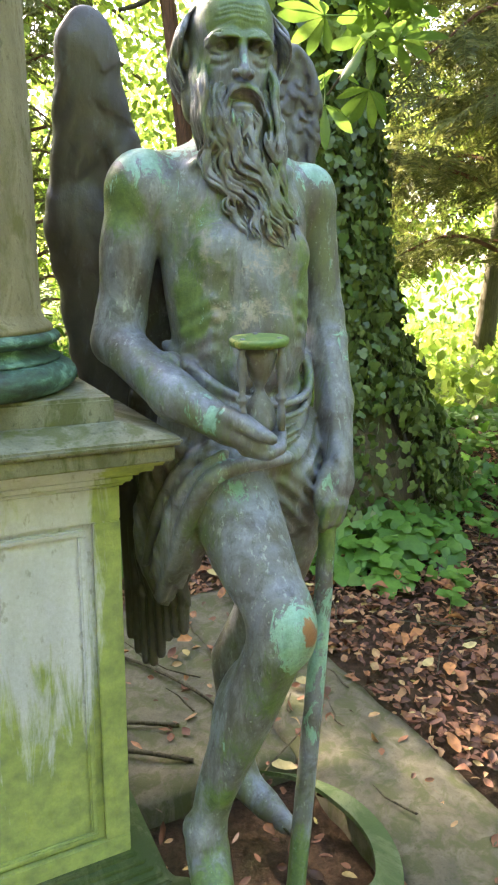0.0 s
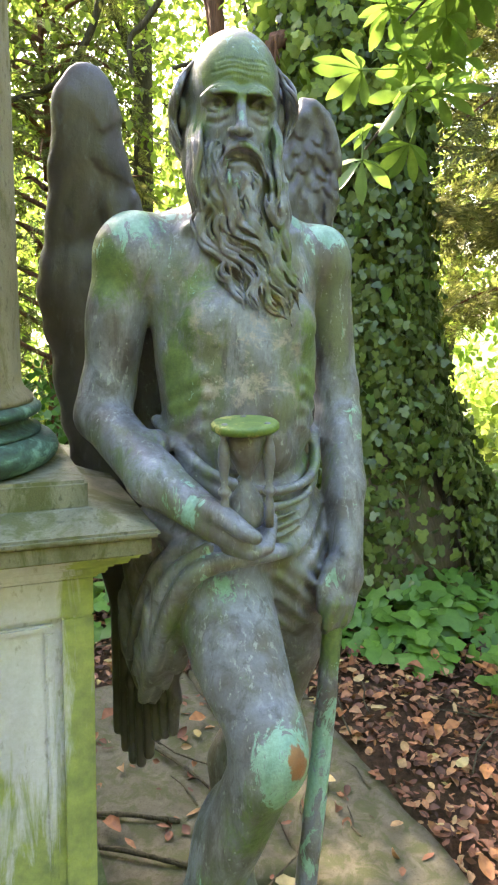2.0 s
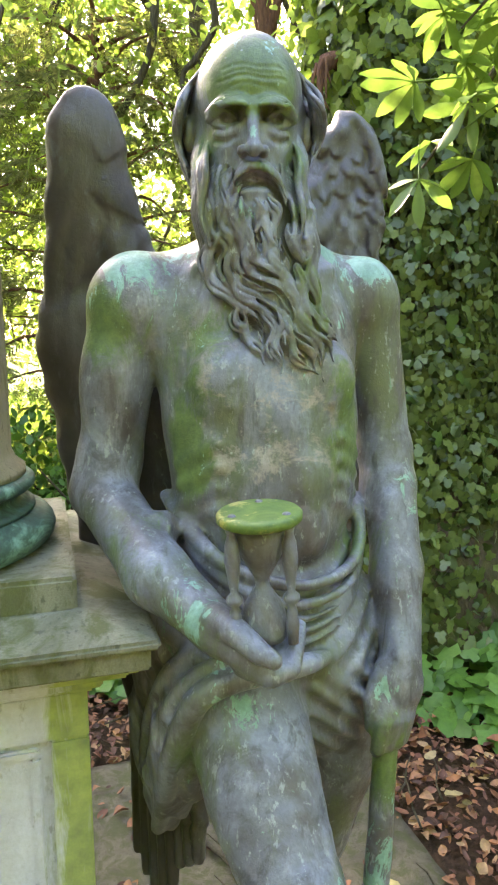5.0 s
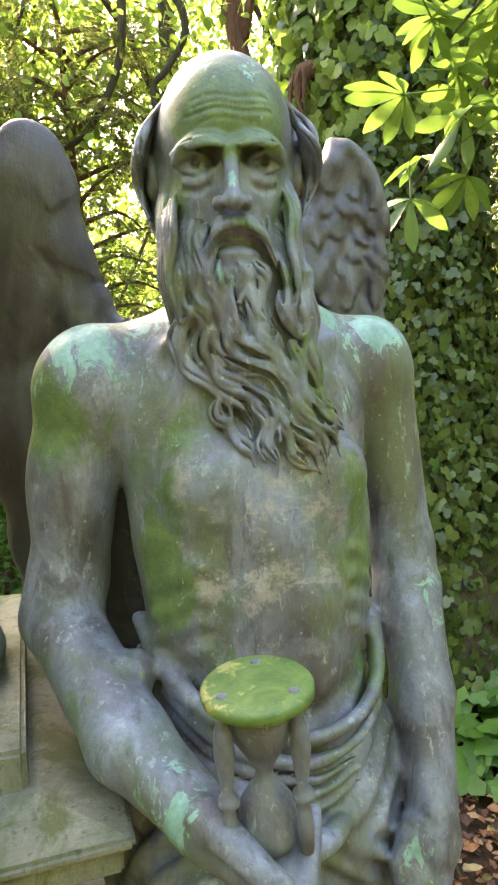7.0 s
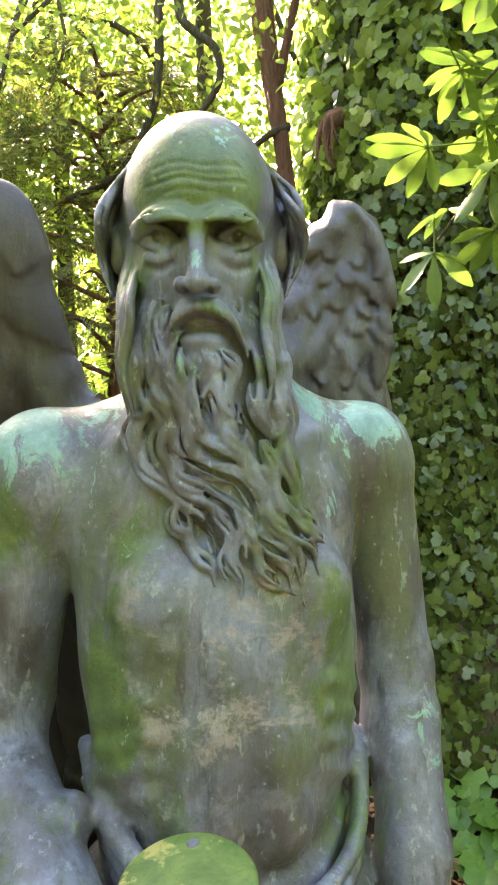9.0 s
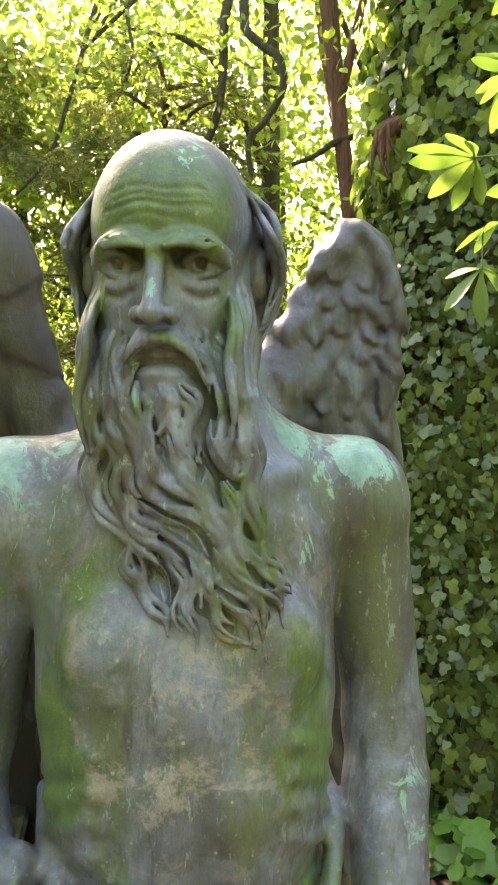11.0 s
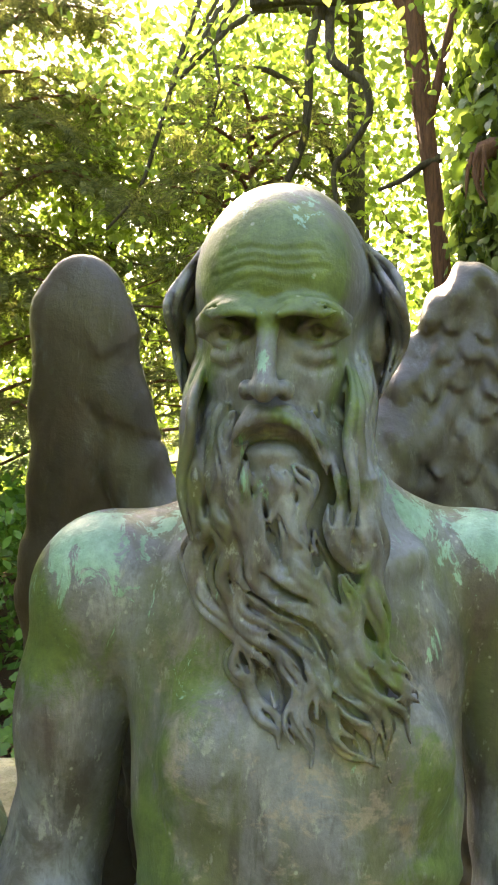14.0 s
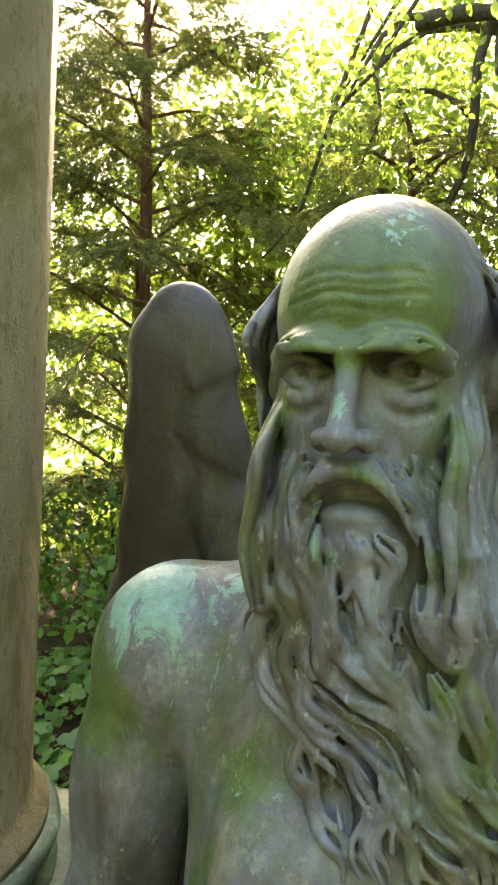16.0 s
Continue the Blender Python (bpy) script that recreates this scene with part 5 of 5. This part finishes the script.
IVY_ONE = leaf_material("single ivy leaf", (0.035, 0.085, 0.018), (0.125, 0.225, 0.05), 0.3, 0.36, True)


def build_ivy_tree():
    rng = np.random.RandomState(21)
    base = thing("chestnut_tree", "thick chestnut trunk wrapped in dark green ivy", "tree", "trees of the wood behind the statue")
    zs = np.concatenate([np.linspace(-0.2, 1.2, 18), np.linspace(1.35, 6.5, 22)])
    verts, faces, m = [], [], 36
    for i, z in enumerate(zs):
        for k in range(m):
            a = 2 * math.pi * k / m
            r = trunk_r(z) * (1 + 0.10 * max(0, 1.1 - z) * math.cos(5 * a + 0.6) + 0.03 * noise.noise(Vector((math.cos(a) * 2, math.sin(a) * 2, z * 2))))
            verts.append((trunk_x(z) + r * math.cos(a), TRUNK_AT[1] + r * math.sin(a), z))
        if i:
            faces += [((i - 1) * m + k, (i - 1) * m + (k + 1) % m, i * m + (k + 1) % m, i * m + k) for k in range(m)]
    shared("trunk", raw("trunk", verts, faces, True), BARK, base, "mossy brown bark showing at the flared foot")
    # ivy stems
    stems = []
    for i in range(16):
        a = rng.uniform(-math.pi, 0.1)
        pts = []
        for z in np.linspace(0.05, rng.uniform(2.0, 5.0), 9):
            a += rng.uniform(-0.12, 0.12)
            r = trunk_r(z) + 0.012
            pts.append((trunk_x(z) + r * math.cos(a), TRUNK_AT[1] + r * math.sin(a), z))
        stems.append(tube(pts, [0.012] * 9, 5, 0.15, i))
    v, f = joined(stems)
    tagged(shared("ivy_stemwork", raw("ivy_stemwork", v, f, True), GREY_BARK, base), kind="stuff")

    def ivy_places(n, z0, z1, out=0.03):
        z = rng.uniform(z0, z1, n)
        a = rng.uniform(-math.pi * 1.05, math.pi * 0.08, n)
        bare = (z < 0.55) & (np.abs(a + 1.0) < 0.22) & (rng.uniform(0, 1, n) < 0.85)
        z, a = z[~bare], a[~bare]
        r = trunk_r(z) + out + np.abs(rng.normal(0, 0.035, len(z))) + 0.10 * np.clip(z - 2.2, 0, 2) * rng.uniform(0, 1, len(z))
        d = np.stack([np.cos(a), np.sin(a), 0 * a], 1)
        at = np.stack([trunk_x(z), 0 * z + TRUNK_AT[1], z], 1) + d * r[:, None]
        face = d + rng.normal(0, 0.38, (len(z), 3)) + (0, 0, 0.35)
        way = rng.normal(0, 0.55, (len(z), 3)) + (0, 0, -1)
        return at, way, face, rng.uniform(0.030, 0.060, len(z))

    at, way, face, size = (np.concatenate(q) for q in zip(ivy_places(11000, 0.05, 3.2), ivy_places(4800, 0.0, 1.3)))
    front = (at[:, 2] > 0.4) & (at[:, 2] < 2.4) & (at[:, 1] < TRUNK_AT[1] - 0.12)
    picked = np.flatnonzero(front)[:280]
    one = [raw("ivy_leaf", IVY_V * (w, 1, b), IVY_F) for w, b in ((1.0, 1.0), (1.15, 1.6), (0.9, -0.6))]
    for i in picked:
        w3 = Vector(way[i]).normalized()
        f3 = Vector(face[i])
        f3 = (f3 - w3 * f3.dot(w3)).normalized()
        s3 = w3.cross(f3)
        ob = shared("ivy_leaf", one[i % 3], IVY_ONE, base)
        m = Matrix((s3, w3, f3)).transposed().to_4x4()
        ob.matrix_world = Matrix.Translation(at[i] + face[i] * 0.012) @ m @ Matrix.Scale(size[i] * 1.1, 4)
    keep = np.ones(len(at), bool)
    keep[picked] = False
    v, f = scatter(IVY_V, IVY_F, at[keep], way[keep], face[keep], size[keep])
    tagged(shared("ivy", raw("ivy", v, f), IVY, base, "dense dark ivy leaves"), kind="stuff")
    # upper ivy takes the brighter beech-leaf green, so sunlight is in its colour
    at, way, face, size = ivy_places(3600, 2.15, 6.0, 0.08)
    v, f = scatter(IVY_V, IVY_F, at, way, face, size * 1.3)
    tagged(shared("ivy_above", raw("ivy_above", v, f), GREEN, base, "ivy high on the trunk, its sunlight painted as brighter green"), kind="stuff")
    # dead stub with hanging shreds
    shreds = [tube(glide([(-0.06, 3.46, 2.42), (-0.11, 3.42, 2.40), (-0.13, 3.40, 2.34)], 6), [0.030, 0.034, 0.032, 0.028, 0.022, 0.012], 8, 0.35, 4)]
    for i in range(11):
        x, y, z = -0.13 + rng.uniform(-0.03, 0.04), 3.39 + rng.uniform(-0.02, 0.03), 2.37 + rng.uniform(-0.03, 0.04)
        l = rng.uniform(0.06, 0.15)
        shreds.append(tube([(x, y, z), (x - 0.010 + rng.uniform(-0.012, 0.012), y - 0.014, z - 0.5 * l), (x + rng.uniform(-0.02, 0.02), y - 0.010, z - l)], [0.007, 0.008, 0.002], 5, 0.3, i))
    v, f = joined(shreds)
    shared("stub", raw("stub", v, f, True), RED_BARK, base, "ragged brown broken stub")
    # the low bough, with hand-shaped leaves
    bough = glide([(0.35, 3.55, 3.0), (0.75, 2.95, 2.62), (0.56, 2.50, 2.22), (0.42, 2.42, 1.96), (0.32, 2.41, 1.83), (0.245, 2.43, 1.735)], 22)
    v, f = tube(bough, list(np.linspace(0.02, 0.0035, 22)), 7, 0.08, 9)
    shared("bough", raw("bough", v, f, True), GREY_BARK, base, "thin drooping bough")
    twig2 = glide([(0.60, 2.55, 2.34), (0.50, 2.42, 2.26), (0.42, 2.36, 2.16), (0.33, 2.34, 2.06)], 12)
    v, f = tube(twig2, list(np.linspace(0.010, 0.003, 12)), 6, 0.08, 10)
    shared("bough", raw("bough", v, f, True), GREY_BARK, base, "thin drooping bough")
    long_v = []
    for s in np.linspace(0, 1, 7):
        w = 0.155 * math.sin(math.pi * min(1, s ** 1.5 * 0.93 + 0.03)) + 0.008
        for q in (-1, 0, 1):
            long_v.append((q * w, s, -0.22 * s * s - 0.035 * (1 - abs(q)) + 0.0))
    long_v = np.array(long_v)
    long_f = np.array([(3 * i + j, 3 * i + j + 1, 3 * i + j + 4, 3 * i + j + 3) for i in range(6) for j in (0, 1)])
    meshes = []
    for kind in range(4):
        n = (5, 6, 7, 6)[kind]
        fan = np.linspace(-1.9, 1.9, n) + rng.uniform(-0.1, 0.1, n)
        way = np.stack([np.sin(fan), np.cos(fan), -0.25 - 0.2 * rng.uniform(0, 1, n)], 1)
        face = np.tile((0, 0, 1.0), (n, 1)) + rng.normal(0, 0.25, (n, 3))
        v, f = scatter(long_v, long_f, np.zeros((n, 3)), way, face, (0.14 - 0.040 * np.abs(fan) / 1.9) * rng.uniform(0.9, 1.1, n))
        v2, f2 = tube([(0, -0.11, 0.03), (0, -0.05, 0.015), (0, 0, 0)], [0.002, 0.002, 0.0025], 5)
        meshes.append(raw("leaf", *joined([(v, f), (v2, f2)]), True))
    spots = [(0.236, 2.40, 1.70, 8, -55, 0)]
    for i in range(19):
        t = rng.uniform(0.35, 0.98)
        p = bough[int(t * 21)]
        spots.append((p.x + rng.uniform(-0.10, 0.16), p.y + rng.uniform(-0.2, 0.15), p.z + rng.uniform(-0.03, 0.16), rng.uniform(-60, 60), rng.uniform(-60, -5), rng.uniform(0, 360)))
    for i in range(12):
        p = twig2[rng.randint(2, 12)]
        spots.append((p.x + rng.uniform(-0.12, 0.12), p.y + rng.uniform(-0.15, 0.15), p.z + rng.uniform(-0.06, 0.16), rng.uniform(-60, 60), rng.uniform(-60, -5), rng.uniform(0, 360)))
    for i, (x, y, z, yaw, tip, turn) in enumerate(spots):
        ob = shared("leaf", meshes[i % 4], CHESTNUT, base)
        ob.matrix_world = pose(x, y, z, 0, 0, yaw if i else 180) @ pose(0, 0, 0, tip if i else -50, 0, 0) @ pose(0, 0, 0, 0, 0, turn if i else 0)
    return base


build_ivy_tree()

# the slender reddish tree and the sinuous boughs of the beech beyond
build_tree("slender_tree", "slender leaning tree with bare reddish bark", (-0.35, 5.0), 6.5, ((-0.6, 5.6, 5.2), (1.6, 1.2, 1.5)), 110, 34, 0.085, 31, 0.088, RED_BARK, GREEN, 12, lean=(-0.75, 0.0))


def build_beech():
    base = build_tree("beech_tree", "tall beech with dark sinuous boughs and bright leaves", (-1.5, 6.4), 8.0, ((-1.2, 6.0, 3.9), (2.4, 1.5, 1.9)), 180, 34, 0.078, 33, 0.13, GREY_BARK, GREEN, 7)
    lines = [
        ([(-1.45, 6.35, 5.4), (-1.28, 5.4, 4.5), (-1.32, 5.0, 3.80), (-1.34, 5.0, 3.40), (-1.40, 5.0, 3.08), (-1.65, 5.0, 2.72), (-2.0, 5.0, 2.6)], 0.040),
        ([(-1.28, 5.3, 4.4), (-1.20, 5.0, 3.72), (-1.10, 5.0, 3.57), (-0.97, 5.0, 3.46), (-0.94, 5.0, 3.27), (-1.06, 5.0, 3.08), (-1.16, 5.0, 2.98), (-1.14, 5.0, 2.75)], 0.034),
        ([(-0.50, 5.0, 2.95), (-0.60, 4.95, 2.90), (-0.72, 4.95, 2.83), (-0.86, 4.95, 2.79)], 0.026),
        ([(-1.75, 5.05, 4.16), (-1.46, 5.0, 4.10), (-1.15, 5.0, 4.02), (-0.88, 5.0, 3.98), (-0.62, 5.0, 3.95)], 0.060),
        ([(-2.3, 5.4, 4.6), (-2.35, 5.1, 3.9), (-2.45, 5.0, 3.4), (-2.62, 5.0, 3.0), (-2.9, 5.0, 2.75)], 0.022),
        ([(-1.9, 5.4, 4.6), (-2.05, 5.1, 4.0), (-1.98, 5.0, 3.6), (-2.1, 5.0, 3.3)], 0.018),
    ]
    for i, (pts, r) in enumerate(lines):
        v, f = tube(glide(pts, 26), [r * (1 - 0.55 * k / 25) for k in range(26)], 9, 0.10, 60 + i)
        shared("bough", raw("bough", v, f, True), GREY_BARK, base, "dark sinuous bare bough")
    return base


build_beech()
build_yew("dark yew with drooping feathery branches and thin trunk", (-4.75, 5.5), 6.0, 2.4, 9500, 41, 0.3, 0.10)
build_yew("dark yew with drooping feathery branches and thin trunk", (-1.9, 5.4), 3.6, 1.3, 1500, 44, 0.5, 0.05)
build_yew("broad dark yew spreading over the leaf litter", (3.0, 5.6), 6.0, 2.9, 9500, 42, 0.9, 0.12)
build_yew("dark yew with low spreading branches over the leaf litter", (1.95, 4.7), 5.2, 1.7, 7000, 47, 1.05, 0.09)
for i, (x, y, z, rx, rz, n) in enumerate(((-5.6, 8.5, 3.4, 2.6, 3.0, 420), (-2.2, 9.5, 3.6, 2.6, 3.2, 420), (0.9, 9.0, 3.8, 2.4, 3.0, 380), (4.6, 10.5, 4.2, 2.8, 3.2, 420), (-8.5, 5.5, 3.4, 2.4, 3.0, 300), (2.9, 8.6, 4.6, 1.9, 2.0, 300), (7.2, 7.0, 4.2, 2.4, 3.2, 280), (-4.6, 7.4, 3.0, 1.6, 2.2, 260), (-3.4, 7.6, 4.3, 2.0, 1.7, 420), (-6.8, 7.4, 4.4, 2.2, 2.2, 420))):
    build_tree("beech_tree", "leafy beech glowing yellow-green against the light", (x, y), z + rz * 0.8, ((x, y, z), (rx, rx * 0.7, rz)), int(n * 0.46), 34, 0.110, 70 + i, 0.15, GREY_BARK, GREEN, 5, (0.34, 0.34, 0.18))
for i in range(13):
    a = -1.25 + 2.5 * i / 12
    x, y = 17 * math.sin(a), 3 + 15 * math.cos(a)
    build_tree("beech_tree", "distant leafy beech closing the view", (x, y), 6.0, ((x, y, 2.9), (2.6, 2.0, 3.0)), 110, 26, 0.26, 120 + i, 0.2, GREY_BARK, GREEN, 6, (0.5, 0.5, 0.35))
# woods behind the camera, never in view, added to block low sky light
for i, (x, y) in enumerate(((-4.5, -4.5), (-1.5, -5.5), (1.8, -5.5), (4.8, -4.5), (6.5, -1), (-6.5, -1), (7, 3), (-8, 2))):
    build_tree("beech_tree", "unseen leafy beech added to hold back low sky light", (x, y), 6.5, ((x, y, 3.0), (2.4, 2.0, 3.0)), 150, 30, 0.27, 90 + i, 0.2, GREY_BARK, GREEN, 6, (0.5, 0.5, 0.3))


# ---- undergrowth, litter ----
def build_ground_ivy(cx, cy, rx, ry, n, seed, size=(0.05, 0.10)):
    rng = np.random.RandomState(seed)
    d = np.sqrt(rng.uniform(0, 1, n))
    a = rng.uniform(0, 2 * math.pi, n)
    at = np.stack([cx + rx * d * np.cos(a), cy + ry * d * np.sin(a), 0.02 + 0.17 * rng.uniform(0, 1, n) * (1 - d ** 2)], 1)
    way = rng.normal(0, 1, (n, 3)) * (1, 1, 0.3) + (0, -0.5, -0.25)
    face = rng.normal(0, 0.32, (n, 3)) + (0, -0.35, 1)
    v, f = scatter(IVY_V, IVY_F, at, way, face, rng.uniform(*size, n))
    ob = shared("ground_ivy", raw("ground_ivy", v, f), HERB)
    return tagged(ob, "low patch of mid-green ivy on the ground", "ivy", "ivy patches", "stuff")


build_ground_ivy(0.55, 3.0, 0.42, 0.55, 420, 1, (0.06, 0.115))
build_ground_ivy(1.25, 3.55, 0.75, 0.55, 520, 2, (0.04, 0.08))
build_ground_ivy(-0.75, 3.1, 0.8, 0.6, 520, 3, (0.06, 0.11))
build_ground_ivy(1.9, 5.0, 1.2, 0.9, 700, 4)
build_ground_ivy(-2.4, 3.2, 1.0, 1.1, 800, 5)


def build_shrub(x, y, r, h, n, seed):
    rng = np.random.RandomState(seed)
    base = thing("shrub", "low dark green shrub under the yews", "shrub", "shrubs under the yews")
    ends = in_egg(rng, 9, (x, y, h * 0.6), (r * 0.7, r * 0.7, h * 0.4))
    tagged(shared("stemwork", raw("stemwork", *joined(limbs_to(rng, (x, y, -0.05), ends, 0.018, 0.08)), True), GREY_BARK, base), kind="stuff")
    v, f = foliage(rng, in_egg(rng, n, (x, y, h * 0.55), (r, r, h * 0.5)), (0.10, 0.10, 0.07), 26, 0.075)
    tagged(shared("foliage", raw("foliage", v, f), HERB, base), kind="stuff")


for i, (x, y, r, h) in enumerate(((-2.6, 3.9, 0.8, 0.9), (-3.8, 4.6, 0.9, 1.1), (-1.7, 4.4, 0.7, 0.8), (-4.2, 3.4, 0.8, 0.9), (2.6, 4.6, 0.8, 0.7))):
    build_shrub(x, y, r, h, 70, 200 + i)


def build_far_herbs():
    rng = np.random.RandomState(8)
    n = 16000
    at = np.stack([rng.uniform(-9, 9, n), rng.uniform(5.2, 13, n), rng.uniform(0.0, 0.35, n)], 1)
    at = at[(at[:, 0] < -1.2) | (at[:, 1] > 5.6)]
    n = len(at)
    way = rng.normal(0, 1, (n, 3)) + (0, 0, 0.6)
    face = rng.normal(0, 0.5, (n, 3)) + (0, 0, 0.8)
    v, f = scatter(LEAF_V, LEAF_F, at, way, face, rng.uniform(0.08, 0.2, n))
    ob = shared("undergrowth", raw("undergrowth", v, f), GREEN)
    return tagged(ob, "sunlit bright green undergrowth beyond the trees", "undergrowth", kind="stuff")


build_far_herbs()


def on_stone(x, y):
    p = Vector((x, y, 0)) - COLUMN_AT
    u, v = p.dot(U), p.dot(BACK)
    return (0.77 < u < 1.09 and v < 1.0) or (u <= 0.77 and 0.06 < v < 1.0)


def dead_leaf(rng, long, width, lobes=0):
    """One curled dead leaf, as places and quads."""
    v, n = [], 5
    curl, roll = rng.uniform(-1.0, 1.6), rng.uniform(0.2, 1.3)
    for i in range(n):
        s = i / (n - 1)
        w = width * (math.sin(math.pi * min(1, s * 0.92 + 0.05)) ** 0.8) * (1 + 0.22 * rng.uniform(-1, 1))
        bend = curl * (s - 0.5) ** 2
        for q in (-1, 0, 1):
            v.append((q * w, (s - 0.5), bend * 0.6 + roll * w * q * q * 0.8 + 0.02 * rng.uniform(-1, 1)))
    f = [(3 * i + j, 3 * i + j + 1, 3 * i + j + 4, 3 * i + j + 3) for i in range(n - 1) for j in range(2)]
    return np.array(v) * long, np.array(f)


def build_litter():
    rng = np.random.RandomState(17)
    shapes = [dead_leaf(rng, 1.0, rng.uniform(0.16, 0.32)) for _ in range(10)]
    n = 68000
    at = np.stack([rng.uniform(-2.4, 3.4, n), 0.5 + 6.0 * rng.uniform(0, 1, n) ** 1.4, rng.uniform(-0.012, 0.014, n)], 1)
    at = at[((at[:, 0] - 0.5) / 2.5) ** 2 + ((at[:, 1] - 2.7) / 2.3) ** 2 < 1 + rng.normal(0, 0.22, n)]
    m = 7000
    wide = np.stack([rng.uniform(-7, 7, m), rng.uniform(-4, 9, m), rng.uniform(-0.02, 0.02, m)], 1)
    at = np.concatenate([at, wide])
    n = len(at)
    keep = np.array([not on_stone(p[0], p[1]) for p in at]) | (rng.uniform(0, 1, n) < 0.10)
    keep &= (np.hypot(at[:, 0] - 0.05, at[:, 1] - 1.15) > 0.42) | (rng.uniform(0, 1, n) < 0.12)
    at = at[keep]
    pieces = []
    which = rng.randint(0, 10, len(at))
    for k in range(10):
        a = at[which == k]
        m = len(a)
        way = rng.normal(0, 1, (m, 3)) * (1, 1, 0.22)
        face = rng.normal(0, 0.3, (m, 3)) + (0, 0, 1)
        pieces.append(scatter(*shapes[k], a, way, face, rng.uniform(0.016, 0.044, m)))
    ob = shared("leaf_litter", raw("leaf_litter", *joined(pieces), True), LITTER)
    tagged(ob, "russet and brown dead leaves thick on the ground", "leaf litter", kind="stuff")
    # twigs lying about
    twigs = []
    for i in range(260):
        x, y = rng.uniform(-1.6, 2.2), rng.uniform(1.2, 4.5)
        a, l = rng.uniform(0, math.pi), rng.uniform(0.05, 0.3)
        pts = [(x + math.cos(a) * l * s + rng.normal(0, 0.006), y + math.sin(a) * l * s + rng.normal(0, 0.006), 0.012 + rng.uniform(0, 0.012)) for s in (0, 0.33, 0.66, 1)]
        twigs.append(tube(pts, [0.0032, 0.003, 0.0025, 0.0015], 5, 0.1, i))
    ob = shared("twigs", raw("twigs", *joined(twigs), True), GREY_BARK)
    tagged(ob, "thin brown twigs scattered over litter and slabs", "twigs", kind="stuff")


build_litter()


def leaf_paint(name, a, b):
    k = Mat(name)
    c = k.mix(k.per_object(), a, b)
    c = k.mix(k.ramp(k.noise(50, 4), 0.4, 0.7, 0, 0.6), c, tuple(0.4 * q for q in a))
    k.finish(c, 0.6, 0, k.noise(40, 3), 0.4, 0.003)
    return k.thin(c, 0.15)


def build_fallen_leaves():
    """The larger leaves that lie near, each by itself."""
    rng = np.random.RandomState(29)
    rust, straw = leaf_paint("rust dead leaf", (0.22, 0.08, 0.03), (0.42, 0.18, 0.06)), leaf_paint("straw dead leaf", (0.36, 0.27, 0.13), (0.52, 0.44, 0.17))
    meshes = []
    for i in range(8):
        me = raw("fallen_leaf", *dead_leaf(rng, rng.uniform(0.042, 0.075), rng.uniform(0.2, 0.32)), True)
        me.materials.append(straw if i % 8 in (2, 6) else rust)
        meshes.append(me)
    for i in range(250):
        x, y = rng.uniform(-0.5, 1.7), 1.15 + 2.4 * rng.uniform(0, 1) ** 1.2
        if (on_stone(x, y) and rng.uniform() < 0.82) or (math.hypot(x - 0.05, y - 1.15) < 0.4 and rng.uniform() < 0.75):
            continue
        ob = new("fallen_leaf", meshes[rng.randint(8)])
        ob.matrix_world = pose(x, y, 0.016 + rng.uniform(0, 0.012), rng.uniform(-22, 22), rng.uniform(-22, 22), rng.uniform(0, 360))
        tagged(ob, "curled russet or straw-coloured dead leaf on the ground", "dead leaf", "large fallen leaves")


build_fallen_leaves()


def build_roots():
    rng = np.random.RandomState(3)
    for i, pts in enumerate(([(-0.42, 1.95, 0.0), (-0.28, 1.85, 0.016), (-0.12, 1.72, 0.014), (-0.02, 1.62, 0.0)], [(-0.40, 1.60, 0.0), (-0.29, 1.59, 0.015), (-0.17, 1.60, 0.0)], [(-0.42, 1.50, 0.0), (-0.26, 1.475, 0.016), (-0.12, 1.46, 0.004)])):
        v, f = tube(glide(pts, 14), [0.006] * 14, 7, 0.25, i)
        ob = shared("stick", raw("stick", v, f, True), GREY_BARK)
        tagged(ob, "thin brown dead stick lying on the slab", "stick", "sticks on the slab")


build_roots()


def build_seedling(x, y, seed):
    rng = np.random.RandomState(seed)
    base = thing("seedling", "small bright green seedling growing through litter", "seedling", "seedlings")
    base.location = (x, y, 0)
    v, f = tube([(0, 0, -0.03), (0.004, 0.003, 0.05), (0.0, 0.0, 0.11)], [0.002] * 3, 5)
    shared("stem", raw("stem", v, f, True), HERB, base)
    for i in range(6):
        a = i * 1.1
        at = np.array([(0, 0, 0.06 + 0.012 * i)])
        v, f = scatter(LEAF_V * (1.5, 1, 1), LEAF_F, at, np.array([(math.cos(a), math.sin(a), 0.15)]), np.array([(0.1, -0.2, 1.0)]), np.array([rng.uniform(0.05, 0.085)]))
        shared("leaf", raw("leaf", v, f), HERB, base)


for i, (x, y) in enumerate(((0.78, 2.35), (0.72, 2.2), (0.45, 2.62), (1.0, 2.15), (1.05, 2.9))):
    build_seedling(x, y, i)
